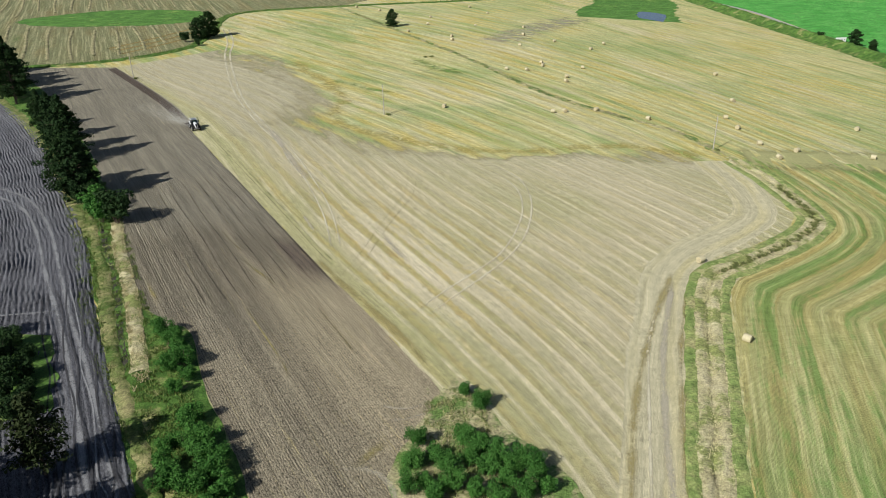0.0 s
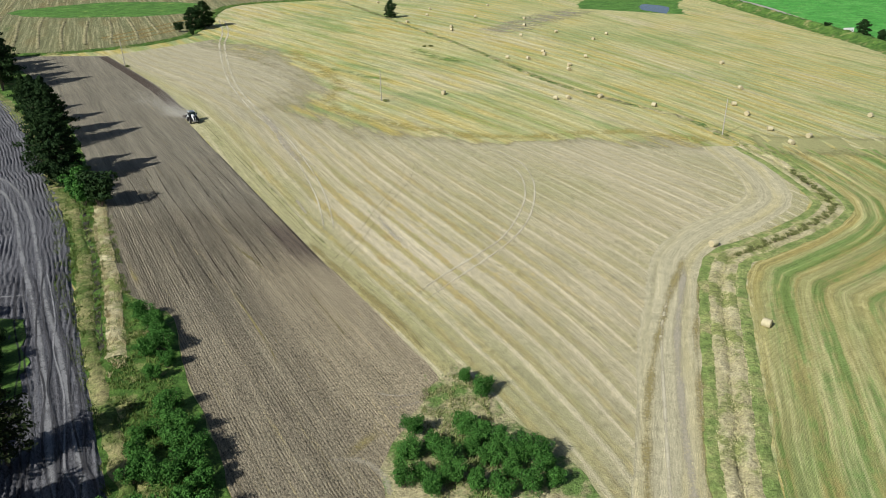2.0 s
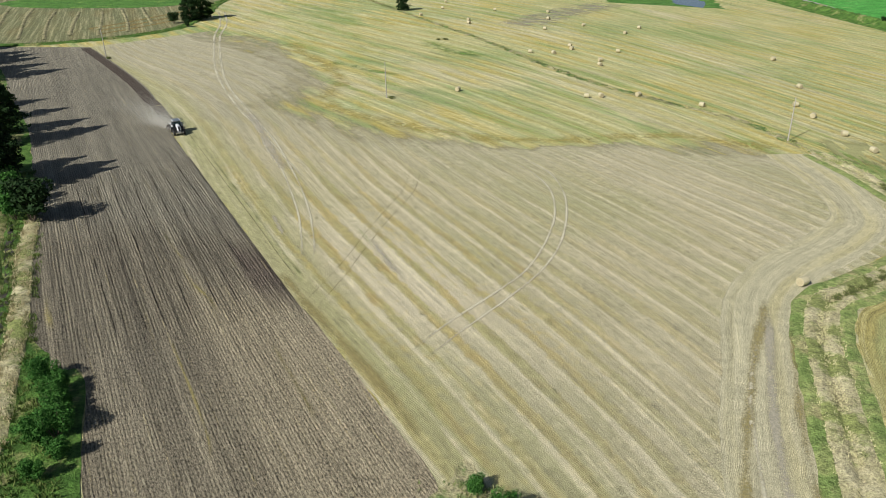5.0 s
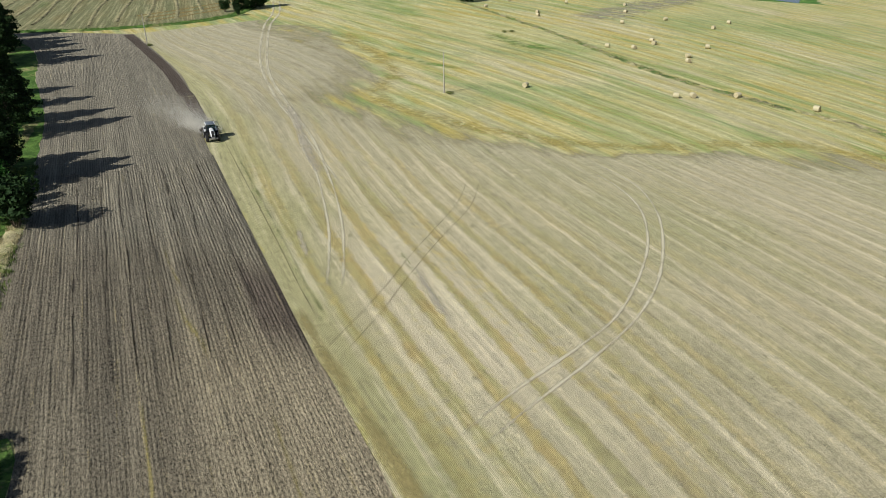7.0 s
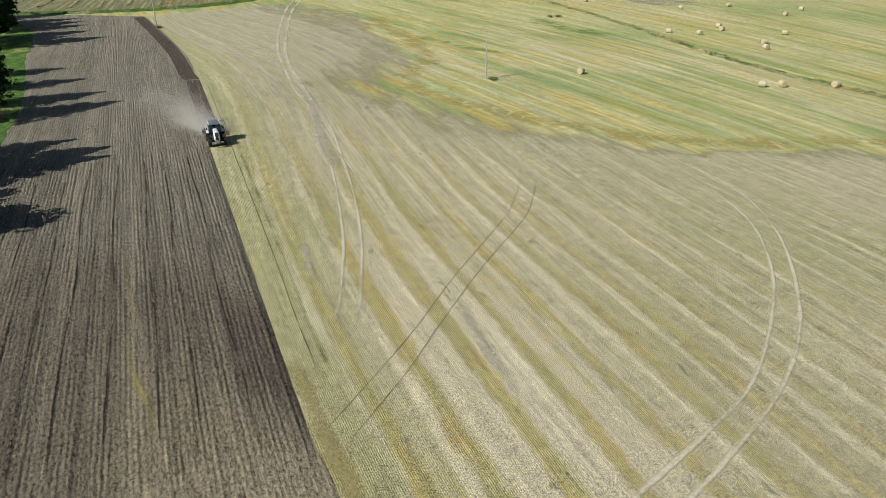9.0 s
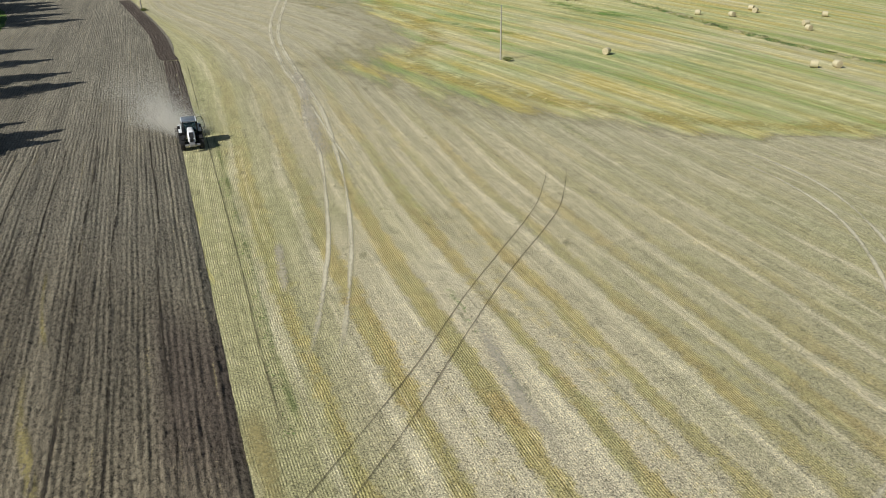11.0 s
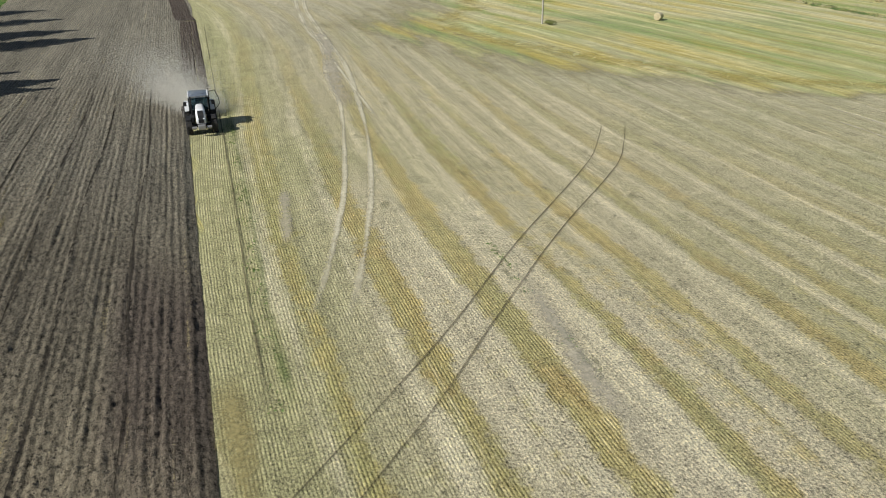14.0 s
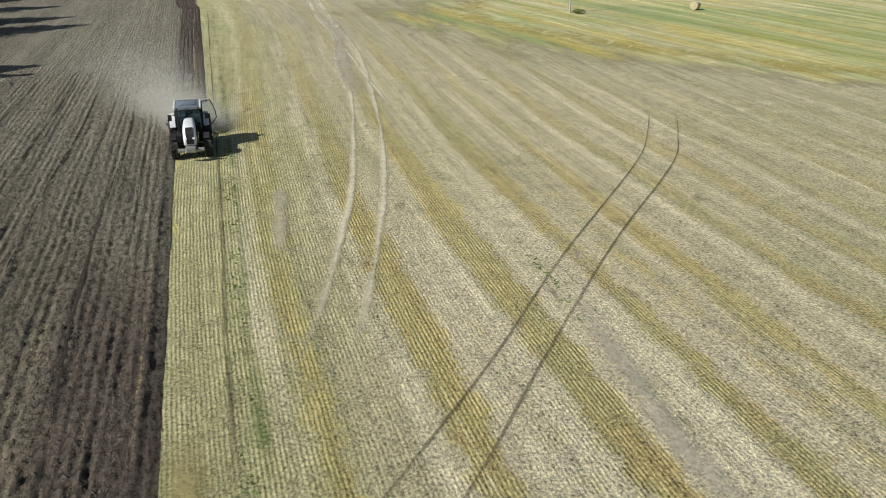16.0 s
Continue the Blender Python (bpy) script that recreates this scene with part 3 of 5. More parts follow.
for i, p in enumerate(line):
    d = (line[min(i + 1, 329)] - line[max(i - 1, 0)]).normalized()
    away = Vector((d.y, -d.x, 0))
    away = away if away.x < 0 else -away
    for k in range(301):
        o = 0.1 + 0.12 * k
        q = p + away * o
        wav = noise.noise(Vector((q.x * 0.09, q.y * 0.09, 2))) * 1.0 + noise.noise(Vector((q.x * 0.55, q.y * 0.55, 5))) * 0.36 + noise.noise(Vector((q.x * 1.7, q.y * 1.7, 3))) * 0.12
        edge = min(1, k / 3, (300 - k) / 6)
        worn = max(0.25, min(1, min(near_line(q.x, q.y, rut) for rut in RUTS) - 0.25)) if q.y < 142 and q.x > -92 else 1
        q.z = 0.02 + edge * (0.17 + worn * 0.11 * math.sin(2 * math.pi * (o + wav) / 0.6) * (0.9 + noise.noise(Vector((q.x * 0.2, q.y * 0.2, 9)))) + 0.09 * noise.noise(Vector((q.x * 1.9, q.y * 1.6, 7))))
        verts.append(q)
        rr.append((o, i * 0.7))
for i in range(329):
    for k in range(300):
        v = i * 301 + k
        faces.append((v, v + 1, v + 302, v + 301))
ridges = sheet("soil_ridges", verts, faces, rr, GREYSOIL)
if ridges.data.polygons[0].normal.z < 0:
    ridges.data.flip_normals()
tagged(ridges, "wavy grey soil ridges drawn by the plough", "soil", kind="stuff")

verge = ruled("verge", GREY_RIGHT, PLOUGH_LEFT, 0.05, GRASS, row_straight, n_across=8, step=2.0, ragged=0.5)
tagged(verge, "green grass verge between two fields", "verge", kind="structure")

windrows = ruled("field_windrows", FAR_DITCH[:8], [(-400, 330), (-400, 400), (-400, 440), (-400, 480), (-300, 520), (-200, 560), (-100, 560), (20, 540)], 0.02, WINDROW, lambda x, y: row_straight(x, y, -66), n_across=40, step=4.0)
tagged(windrows, "harvested field with straw windrows", "field", kind="structure")



crop = ruled("field_green", [(152, 215), (153.4, 262), (152.0, 290), (149.2, 312), (147.8, 366), (138.8, 413), (136, 480), (135, 600)],
             [(420, 215), (420, 262), (420, 290), (420, 312), (420, 366), (420, 413), (420, 480), (420, 600)], 0.02, CROP, row_straight, n_across=10, step=6)
tagged(crop, "bright green even crop field", "field", kind="structure")
meadow = ruled("meadow", [(61.8, 357), (66, 380), (78, 404), (80, 425)], [(104, 336), (109, 365), (118, 392), (120, 425)], 0.02, MEADOW, row_straight, n_across=12, step=1.5, ragged=2)
tagged(meadow, "green meadow round a pond", "meadow", kind="structure")
island = ruled("meadow_island", [(-197, 352), (-180, 342), (-160, 339), (-130, 342), (-112, 352)], [(-198, 364), (-172, 389), (-150, 391), (-126, 388), (-111, 372)], 0.025, MEADOW, row_straight, n_across=12, step=1.5, ragged=2)
tagged(island, "uncut green grass island in harvested field", "meadow", kind="structure")
WATER = Mat("pond_water", 0.06, spec=0.5)
WATER.bump(WATER.noise(WATER.pos(), 3.0), 0.01, 0.3)
pond = ruled("pond_water", [(88.7, 351), (90, 360), (93, 369), (95, 371)], [(96.6, 338.5), (100, 348), (103, 358), (101, 366)], 0.05, WATER.done((0.05, 0.075, 0.13)), row_straight, n_across=6, step=2, ragged=1)
tagged(pond, "small blue pond in the meadow", "pond", kind="structure")
GRAVEL = plain_mat("gravel_road", (0.40, 0.38, 0.35), 0.95, var=0.2, scale=0.6)
road = ribbon("road", [(155, 190), (151.9, 259), (150.5, 290), (147.6, 312), (146.3, 366), (137.2, 413), (134, 470)], 2.2, 0.06, GRAVEL)
tagged(road, "pale gravel country road beyond the fields", "road", kind="structure")
road_verge = ribbon("verge_road", [(146, 190), (145, 259), (142, 290), (139.5, 312), (136.5, 345), (131, 413), (128, 470)], 9, 0.035, GRASS, wobble=1.2, profile=((-1, 0), (-0.6, 0.3), (-0.2, 0.9), (0.1, 1.7), (0.45, 2.1), (0.8, 1.5), (1, 0)))
tagged(road_verge, "green grass verge along the road", "verge", kind="structure")
left_patch = ruled("grass_patch", [(-75, 84), (-69, 78), (-61, 71), (-55, 62)], [(-51.0, 82.0), (-48.4, 77), (-45.8, 72), (-43.6, 66.3)], 0.29, GRASS, row_straight, n_across=6, step=1.5, ragged=0.8)
tagged(left_patch, "grass patch with bushes beside grey soil", "grass", kind="structure")
bush_patch = ruled("grass_patch_rough", [(-2, 40), (-5, 50), (-5.6, 57.5), (-3.6, 63), (-0.8, 69), (1.0, 73)], [(16, 40), (14, 50), (10.4, 58.5), (6.6, 62.5), (4.2, 67.2), (2.0, 72)], 0.05, TANGRASS, row_straight, n_across=8, step=1.2, ragged=0.7)
tagged(bush_patch, "rough half-dry grass patch round willow bushes", "grass", kind="structure")

# ditches and grass strips
ditch_grass = ribbon("ditch_bank", DITCH[:12], 3.7, 0.03, DRYGRASS, step=0.8, wobble=0.35,
                     profile=((-1, 0), (-0.8, 0.10), (-0.5, 0.17), (-0.22, 0.06), (-0.06, -0.22), (0.06, -0.24), (0.24, 0.02), (0.5, 0.20), (0.75, 0.10), (1, 0)))
tagged(ditch_grass, "pale dry grass banks of a winding field ditch", "ditch", kind="structure")
for off in (-2.3, 2.3):
    tagged(ribbon("verge_ditch", DITCH[:12], 1.5, 0.05, VERGEGRASS, shift=off, step=0.8, wobble=0.3, profile=((-1, 0), (-0.4, 0.1), (0.3, 0.12), (1, 0))), "green grass edge along the ditch", "verge", kind="structure")
tagged(ribbon("ditch_line", DITCH[11:], 1.8, 0.04, TANGRASS, step=1.5, wobble=1.1, profile=((-1, 0), (-0.3, 0.12), (0.1, -0.02), (0.5, 0.12), (1, 0))), "overgrown narrow ditch line crossing the field", "ditch", kind="structure")
tagged(ribbon("ditch_far", FAR_DITCH, 4.5, 0.05, GRASS, step=2, wobble=1.2, profile=((-1, 0), (-0.5, 0.3), (0, -0.02), (0.5, 0.35), (1, 0))), "green overgrown ditch between far fields", "ditch", kind="structure")
tagged(ribbon("verge_dry", [(-57.5, 119.5), (-53, 109), (-48.9, 100.8), (-44.5, 92), (-41, 84), (-38, 77), (-36.8, 74)], 2.1, 0.07, DRYGRASS, step=0.6, wobble=0.3, profile=((-1, 0), (-0.5, 0.2), (0.3, 0.22), (1, 0))), "pale dry grass strip in the verge", "verge", kind="structure")
DARKEARTH = plain_mat("dark_earth", (0.06, 0.055, 0.04), 0.95, var=0.4)
tagged(ribbon("ditch_left", [(-60, 119), (-55, 109), (-50.7, 100.5), (-46.3, 91.5), (-42.6, 83), (-39.5, 76.5), (-38, 71)], 0.7, 0.06, DARKEARTH, step=0.8, wobble=0.5), "narrow dark drain in the verge", "ditch", kind="structure")
tagged(ribbon("verge_weeds", [(-82, 160), (-72, 139), (-62, 119), (-56.6, 109), (-51.8, 100), (-47.8, 91), (-44, 83), (-40.5, 76), (-34, 64), (-28, 54), (-22, 42)], 1.8, 0.06, ROUGHGRASS, step=0.8, wobble=0.6, profile=((-1, 0), (-0.4, 0.2), (0.4, 0.15), (1, 0))), "rough grass along the grey field", "verge", kind="structure")

tagged(ribbon("verge_rough", [(-158, 246), (-127, 209), (-106, 183), (-86.5, 156), (-77, 141), (-66, 123), (-60, 113)], 3.0, 0.075, ROUGHGRASS, step=0.8, wobble=0.9, profile=((-1, 0), (-0.4, 0.15), (0.4, 0.12), (1, 0))), "rough grass under the tree row", "verge", kind="structure")

# straw windrows on the far field
for k in range(21):
    u = -112 + 8.3 * k
    run = []
    for y in range(248, 476, 8):
        v = (0.4067 * u - y) / 0.9135
        x = u * 0.9135 + v * 0.4067 + 0.8 * math.sin(y * 0.06 + k)
        edge = np.interp(x, [q[0] for q in FAR_DITCH[:5]], [q[1] for q in FAR_DITCH[:5]])
        inside = ((x + 155) / 49) ** 2 + ((y - 365) / 30) ** 2 < 1
        if y < edge + 7 or x > -106 or inside:
            if len(run) > 2:
                tagged(ribbon("windrow", run, 1.3, 0.05, WINDSTRAW, step=1.2, wobble=0.55, profile=((-1, 0), (-0.4, 0.18), (0.3, 0.20), (1, 0))), "raised row of cut straw", "windrow", kind="structure")
            run = []
        else:
            run.append((x, y))
    if len(run) > 2:
        tagged(ribbon("windrow", run, 1.3, 0.05, WINDSTRAW, step=1.2, wobble=0.55, profile=((-1, 0), (-0.4, 0.18), (0.3, 0.20), (1, 0))), "raised row of cut straw", "windrow", kind="structure")

# wheel tracks, straw, bare places and painted shade of ruts and furrows
PALE = track_mat("pressed_straw", (0.73, 0.67, 0.49), 0.52, 0.82, 3.5, 9.0)
DARK = track_mat("pressed_soil", (0.10, 0.085, 0.05), 0.40, 0.60, 4.5, 4.0)
DUSTY = track_mat("dusty_soil", (0.56, 0.51, 0.40), 0.50, 0.62, 4.0, 6.0)
SCUFF = track_mat("scuffed_soil", (0.62, 0.56, 0.42), 0.55, 0.55, 3.5, 1.2)
STREAK = track_mat("straw_streak", (0.41, 0.345, 0.150), 0.60, 0.72, 4.0, 3.0)
WEED = track_mat("weeds", (0.14, 0.205, 0.055), 0.70, 0.55, 4.0)
GREYTRACK = track_mat("grey_ruts", (0.32, 0.32, 0.33), 0.50, 0.75, 1.6)
# shade in the ruts and ridges, put into a near-black colour
RUTSHADE = track_mat("rut_shade", (0.050, 0.050, 0.056), 0.40, 0.8, 2.0)
TAN = track_mat("brown_straw", (0.37, 0.27, 0.095), 0.40, 0.85, 1.0)
# the darkness inside a furrow, painted as shade on a flat strip
FURROWSHADE = track_mat("furrow_shade", (0.035, 0.029, 0.022), 0.45, 0.8)
WEEDPATCH = track_mat("weed_patch", (0.21, 0.35, 0.08), 0.66, 0.75, 0.35, 9.0)
GOLDEDGE = track_mat("gold_edge", (0.50, 0.415, 0.125), 0.62, 0.55, 1.0)
SEAM = track_mat("thin_stubble", (0.40, 0.39, 0.18), 0.25, 0.95, 0.8)
GREYPATCH = track_mat("grey_patch", (0.40, 0.37, 0.28), 0.55, 0.6, 0.8)
LAID = []


def trace(material, width, *pts, z=0.062):
    """One strip pressed, strewn or painted as shade along a line."""
    ob = ribbon("wheel_track_or_shade" if width < 1 else "worn_strip", pts, width, z + 0.004 * (len(LAID) % 6), material, step=0.8, profile=((-1, 0), (-0.5, 0), (0, 0), (0.5, 0), (1, 0)), wobble=0.06 * width + 0.03)
    LAID.append(tagged(ob, "trace of wheels or straw pressed into the field, or painted rut shade", "track", kind="structure"))


trace(PALE, 0.5, (-95, 330), (-84.5, 297), (-77.5, 267), (-61.2, 215.5), (-46.2, 180.8), (-38.7, 166.4), (-32.8, 151.2), (-28.0, 140.4), (-22.6, 125), (-20.4, 117), (-19.1, 111.3), (-18.3, 106.5))
trace(PALE, 0.5, (-93, 330), (-82.6, 297), (-75.8, 266), (-57.8, 209.5), (-43.3, 177.2), (-33.5, 157.5), (-25.2, 137.5), (-20.8, 124.5), (-18.8, 117), (-17.4, 110.6), (-17.0, 106.5))
trace(PALE, 0.75, (-95.3, 330), (-84.8, 297), (-77.8, 267), (-61.5, 215.5), (-46.5, 180.8), (-39.0, 166.4), (-33.0, 151.2), (-28.0, 140.4))
trace(PALE, 0.75, (-92.7, 330), (-82.3, 297), (-75.5, 266), (-57.5, 209.5), (-43.0, 177.2), (-33.3, 157.5), (-25.2, 137.5))
trace(PALE, 0.45, (-46.9, 182.8), (-35.9, 160.7), (-28.6, 146.3), (-23.2, 135.9))
trace(DUSTY, 2.2, (-44, 178), (-39, 168), (-33.5, 154), (-30.5, 147), (-27, 140))
trace(DARK, 0.105, (-7.4, 141), (-7.6, 136.3), (-8.3, 130), (-11.3, 117.4), (-12.9, 109.3), (-14.3, 103.6), (-16.4, 96))
trace(DARK, 0.105, (-5.7, 141), (-5.9, 135.4), (-6.5, 129.9), (-9.4, 118.9), (-11.4, 109.6), (-12.5, 104), (-14.6, 96))
trace(PALE, 0.5, (9, 150), (13.5, 143), (15.6, 136), (15.8, 126.6), (13.9, 115), (10.6, 106), (5.6, 98.1), (0.8, 91.5), (-3.5, 85))
trace(PALE, 0.5, (8, 147), (12, 140), (14.1, 132), (13.7, 122.5), (11.6, 113.6), (8.6, 105.7), (5, 100.3), (-0.6, 93), (-5, 86))
trace(DARK, 0.13, (-60.6, 180.0), (-43.8, 149.6), (-29.5, 123.8), (-24.9, 115.4), (-21.3, 108.7), (-17.6, 102.2))
trace(WEED, 0.8, (-60.2, 180.6), (-43.2, 150.0), (-28.9, 124.2), (-24.3, 115.8), (-20.7, 109.1), (-17.0, 102.6))
trace(DARK, 0.5, (-27.5, 143.8), (-25.9, 144.3), (-24.6, 143.4))
trace(WEED, 1.2, (-23.4, 142.8), (-21.7, 141.3))
trace(WEED, 0.5, (-12.9, 117.5), (-11.7, 115.3), (-10.9, 113.7))
trace(WEED, 0.45, (-10.4, 112.6), (-9, 110), (-8.4, 108.6), (-6.8, 106))
trace(DUSTY, 1.3, (-11.5, 115.5), (-9.2, 110.3), (-7.7, 106.8), (-5, 102))
trace(SCUFF, 0.9, (-25.3, 122), (-23.4, 117.6), (-22, 114.6))
trace(STREAK, 0.85, (-32.6, 105.6), (-29.5, 101.2), (-26.2, 97.2), (-24.5, 94.5), z=0.235)
trace(STREAK, 0.6, (-18.4, 90.2), (-16.6, 87.2), (-12.8, 80.4), (-11, 77))
trace(STREAK, 0.4, (-29, 91.5), (-26.2, 86.7), (-20.0, 75.8), (-18.4, 72))
trace(STREAK, 0.4, (-38.5, 116), (-35, 110.5), (-32, 106.5), z=0.235)
trace(STREAK, 1.0, (-45, 98.5), (-42.8, 94.6), (-40.2, 90.5), z=0.235)
trace(STREAK, 1.7, (-20.2, 104.5), (-16.2, 97.6), (-12.5, 92), (-6, 82), (-2.3, 75))
trace(GOLDEDGE, 7.5, (-51.6, 257.9), (-29.5, 211), (-27.5, 184.5), (-3.5, 163), (16.3, 157.6), (39.2, 160.8), (57, 152.5))
trace(TAN, 2.6, (-122, 280), (-114, 297), (-106, 318), (-100, 332))
trace(TAN, 2.4, (-118, 274), (-110, 290), (-103, 308))
trace(TAN, 2.4, (-127, 284), (-119, 302), (-111, 324), (-106, 338))
trace(WEEDPATCH, 11, (-12, 264), (-4, 248), (8, 234))
trace(WEEDPATCH, 5, (-36, 232), (-27, 222), (-12, 210))
trace(GREYPATCH, 26, (20, 292), (38, 322), (62, 352))
trace(SEAM, 16, (63, 151.5), (85, 149), (118, 144), (152, 138), (205, 125))
trace(DUSTY, 1.3, (33, 97), (32, 93), (27.8, 80.6), (25.3, 71.6), (22.6, 60), (20.6, 50), (18, 40))
trace(PALE, 0.6, (30.6, 92), (26, 81), (23.6, 71.8), (20.8, 60), (18.5, 50), (16, 40))
trace(STREAK, 1.6, (34, 99), (29.8, 90), (25.2, 79), (21.9, 70), (19.0, 60), (16.6, 50), (14, 40))
trace(STREAK, 1.4, (34.5, 93), (29.8, 80), (27.0, 70), (24.3, 60), (22, 50), (20, 42))
trace(SCUFF, 0.7, (-7.6, 67.2), (-4.6, 66.6), (-2.4, 67.4))
trace(SCUFF, 0.7, (-6.6, 64.4), (-4, 65), (-2, 66))
trace(SCUFF, 1.1, (-11, 57), (-8, 57), (-5.6, 55), (-4.6, 52))
trace(STREAK, 1.8, (-9.5, 56.5), (-8, 59), (-6, 61.5))
trace(GREYTRACK, 0.95, (-89, 137.5), (-78.6, 130.4), (-69, 118.3), (-59.9, 102.8), (-51.1, 87.3), (-44.4, 76.4), (-39.2, 67.4), (-34.9, 59.9), (-29, 49), z=0.27)
trace(GREYTRACK, 0.95, (-86.8, 133), (-77.9, 126.4), (-70, 116), (-61.2, 101), (-52.8, 87.3), (-46.4, 76.4), (-40.4, 65.5), (-36, 57), (-31, 48), z=0.27)
trace(GREYTRACK, 1.0, (-125, 200), (-108, 181), (-98, 168), z=0.27)
trace(GREYTRACK, 0.6, (-73, 86), (-62, 87), (-52, 88.5), z=0.27)
for o in (0.9, 1.7, 2.6, 3.5, 4.4, 5.6, 6.6):        # wavy ruts beside the verge, their shade painted as thin dark strips
    trace(RUTSHADE if o != 2.6 else GREYTRACK, 0.30, *[(x - o * 0.88 + 0.35 * math.sin(k * 2.3 + o * 4), y - o * 0.47) for k, (x, y) in enumerate([(-52.5, 97), (-49, 90.4), (-45, 82.7), (-41.6, 76.3), (-38, 69.5), (-34.8, 63.5), (-31.5, 57), (-29.5, 53.5), (-25, 44)])], z=0.30)


for k in range(7):          # furrow-like lines between the passes of the cultivator, their shade painted dark
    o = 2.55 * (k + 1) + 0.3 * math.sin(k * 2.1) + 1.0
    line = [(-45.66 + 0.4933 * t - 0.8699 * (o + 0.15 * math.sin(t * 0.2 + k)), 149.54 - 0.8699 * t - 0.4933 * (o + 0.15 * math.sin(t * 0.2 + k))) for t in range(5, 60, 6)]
    tagged(ribbon("furrow", line, 0.20, 0.235, FURROWSHADE, step=1.0, wobble=0.10, profile=((-1, 0), (-0.5, 0), (0, 0), (0.5, 0), (1, 0))), "painted dark shade of a furrow between two cultivator passes", "furrow", kind="structure")


# ---- shared makers ----
def part(name, bm, material, parent, label=""):
    me = bpy.data.meshes.new(name)
    bm.to_mesh(me)
    bm.free()
    me.materials.append(material)
    ob = new(name, me)
    ob.parent = parent
    if label:
        ob["label"] = label
    return ob


def box(bm, sx, sy, sz, m, bevel=0.0):
    r = bmesh.ops.create_cube(bm, size=1, matrix=m @ Matrix.Diagonal((sx, sy, sz, 1)))
    if bevel:
        es = list({e for v in r["verts"] for e in v.link_edges})
        bmesh.ops.bevel(bm, geom=es, offset=bevel, segments=2, affect="EDGES", profile=0.5)


def rod(bm, a, b, r1, r2=None, n=8):
    a, b = Vector(a), Vector(b)
    m = Matrix.Translation((a + b) / 2) @ (b - a).to_track_quat("Z", "Y").to_matrix().to_4x4()
    bmesh.ops.create_cone(bm, cap_ends=True, segments=n, radius1=r1, radius2=r1 if r2 is None else r2, depth=(b - a).length, matrix=m)


def loft(bm, rings, close=True):
    """Skin over rings of equal numbers of places, capped at the ends."""
    vs = [[bm.verts.new(p) for p in ring] for ring in rings]
    n = len(vs[0])
    for a, b in zip(vs, vs[1:]):
        for k in range(n):
            bm.faces.new((a[k], a[(k + 1) % n], b[(k + 1) % n], b[k]))
    if close:
        bm.faces.new(list(reversed(vs[0])))
        bm.faces.new(vs[-1])
    bmesh.ops.recalc_face_normals(bm, faces=bm.faces[:])


def smooth_all(ob, angle=40):
    for f in ob.data.polygons:
        f.use_smooth = True
    ob.data.set_sharp_from_angle(angle=radians(angle))
    return ob


# ---- trees and bushes ----
def leaves(rng, centres, sizes, per, leaf, squash=0.8):
    """Leaf clusters as many small folded blades round the clump centres."""
    verts, faces = [], []
    for (cx, cy, cz), r in zip(centres, sizes):
        for _ in range(per):
            d = rng.normal(size=3)
            d /= np.linalg.norm(d)
            q = np.array((cx, cy, cz)) + d * r * (0.55 + 0.5 * rng.random()) * np.array((1, 1, squash))
            if q[2] < 0.1:
                continue
            t = np.cross(d + rng.normal(size=3) * 0.5, rng.normal(size=3))
            t /= np.linalg.norm(t)
            w = np.cross(t, d + rng.normal(size=3) * 0.4)
            w /= np.linalg.norm(w)
            L = leaf * (0.6 + 0.8 * rng.random())
            i = len(verts)
            verts += [q - t * L, q + w * L * 0.5 + d * L * 0.15, q + t * L, q - w * L * 0.5 + d * L * 0.15]
            faces.append((i, i + 1, i + 2, i + 3))
    return verts, faces


def mesh_part(name, verts, faces, material, parent):
    me = bpy.data.meshes.new(name)
    me.from_pydata([tuple(v) for v in verts], [], faces)
    me.materials.append(material)
    ob = new(name, me)
    ob.parent = parent
    return ob


def make_bush(seed, r, h, material, leaf=0.115, per=120):
    """A many-stemmed shrub, its clumps uneven in height and spread."""
    rng = np.random.default_rng(seed)
    top = new("bush")
    bm = bmesh.new()
    centres, sizes = [], []
    for k in range(9):
        a, s = rng.random() * 6.283, 0.25 + 0.6 * rng.random()
        tip = (math.cos(a) * r * s, math.sin(a) * r * s, h * (0.92 - 0.35 * s * rng.random()))
        rod(bm, (tip[0] * 0.15, tip[1] * 0.15, -0.1), tip, 0.05, 0.012, 5)
        for f in (0.45, 0.7, 0.95):
            centres.append((tip[0] * (0.3 + f * 0.8) + rng.normal() * 0.2, tip[1] * (0.3 + f * 0.8) + rng.normal() * 0.2, tip[2] * f))
            sizes.append(r * (0.30 + 0.14 * rng.random()))
    part("stem", bm, BARK, top)
    mesh_part("foliage", *leaves(rng, centres, sizes, per, leaf), material, top)
    return top


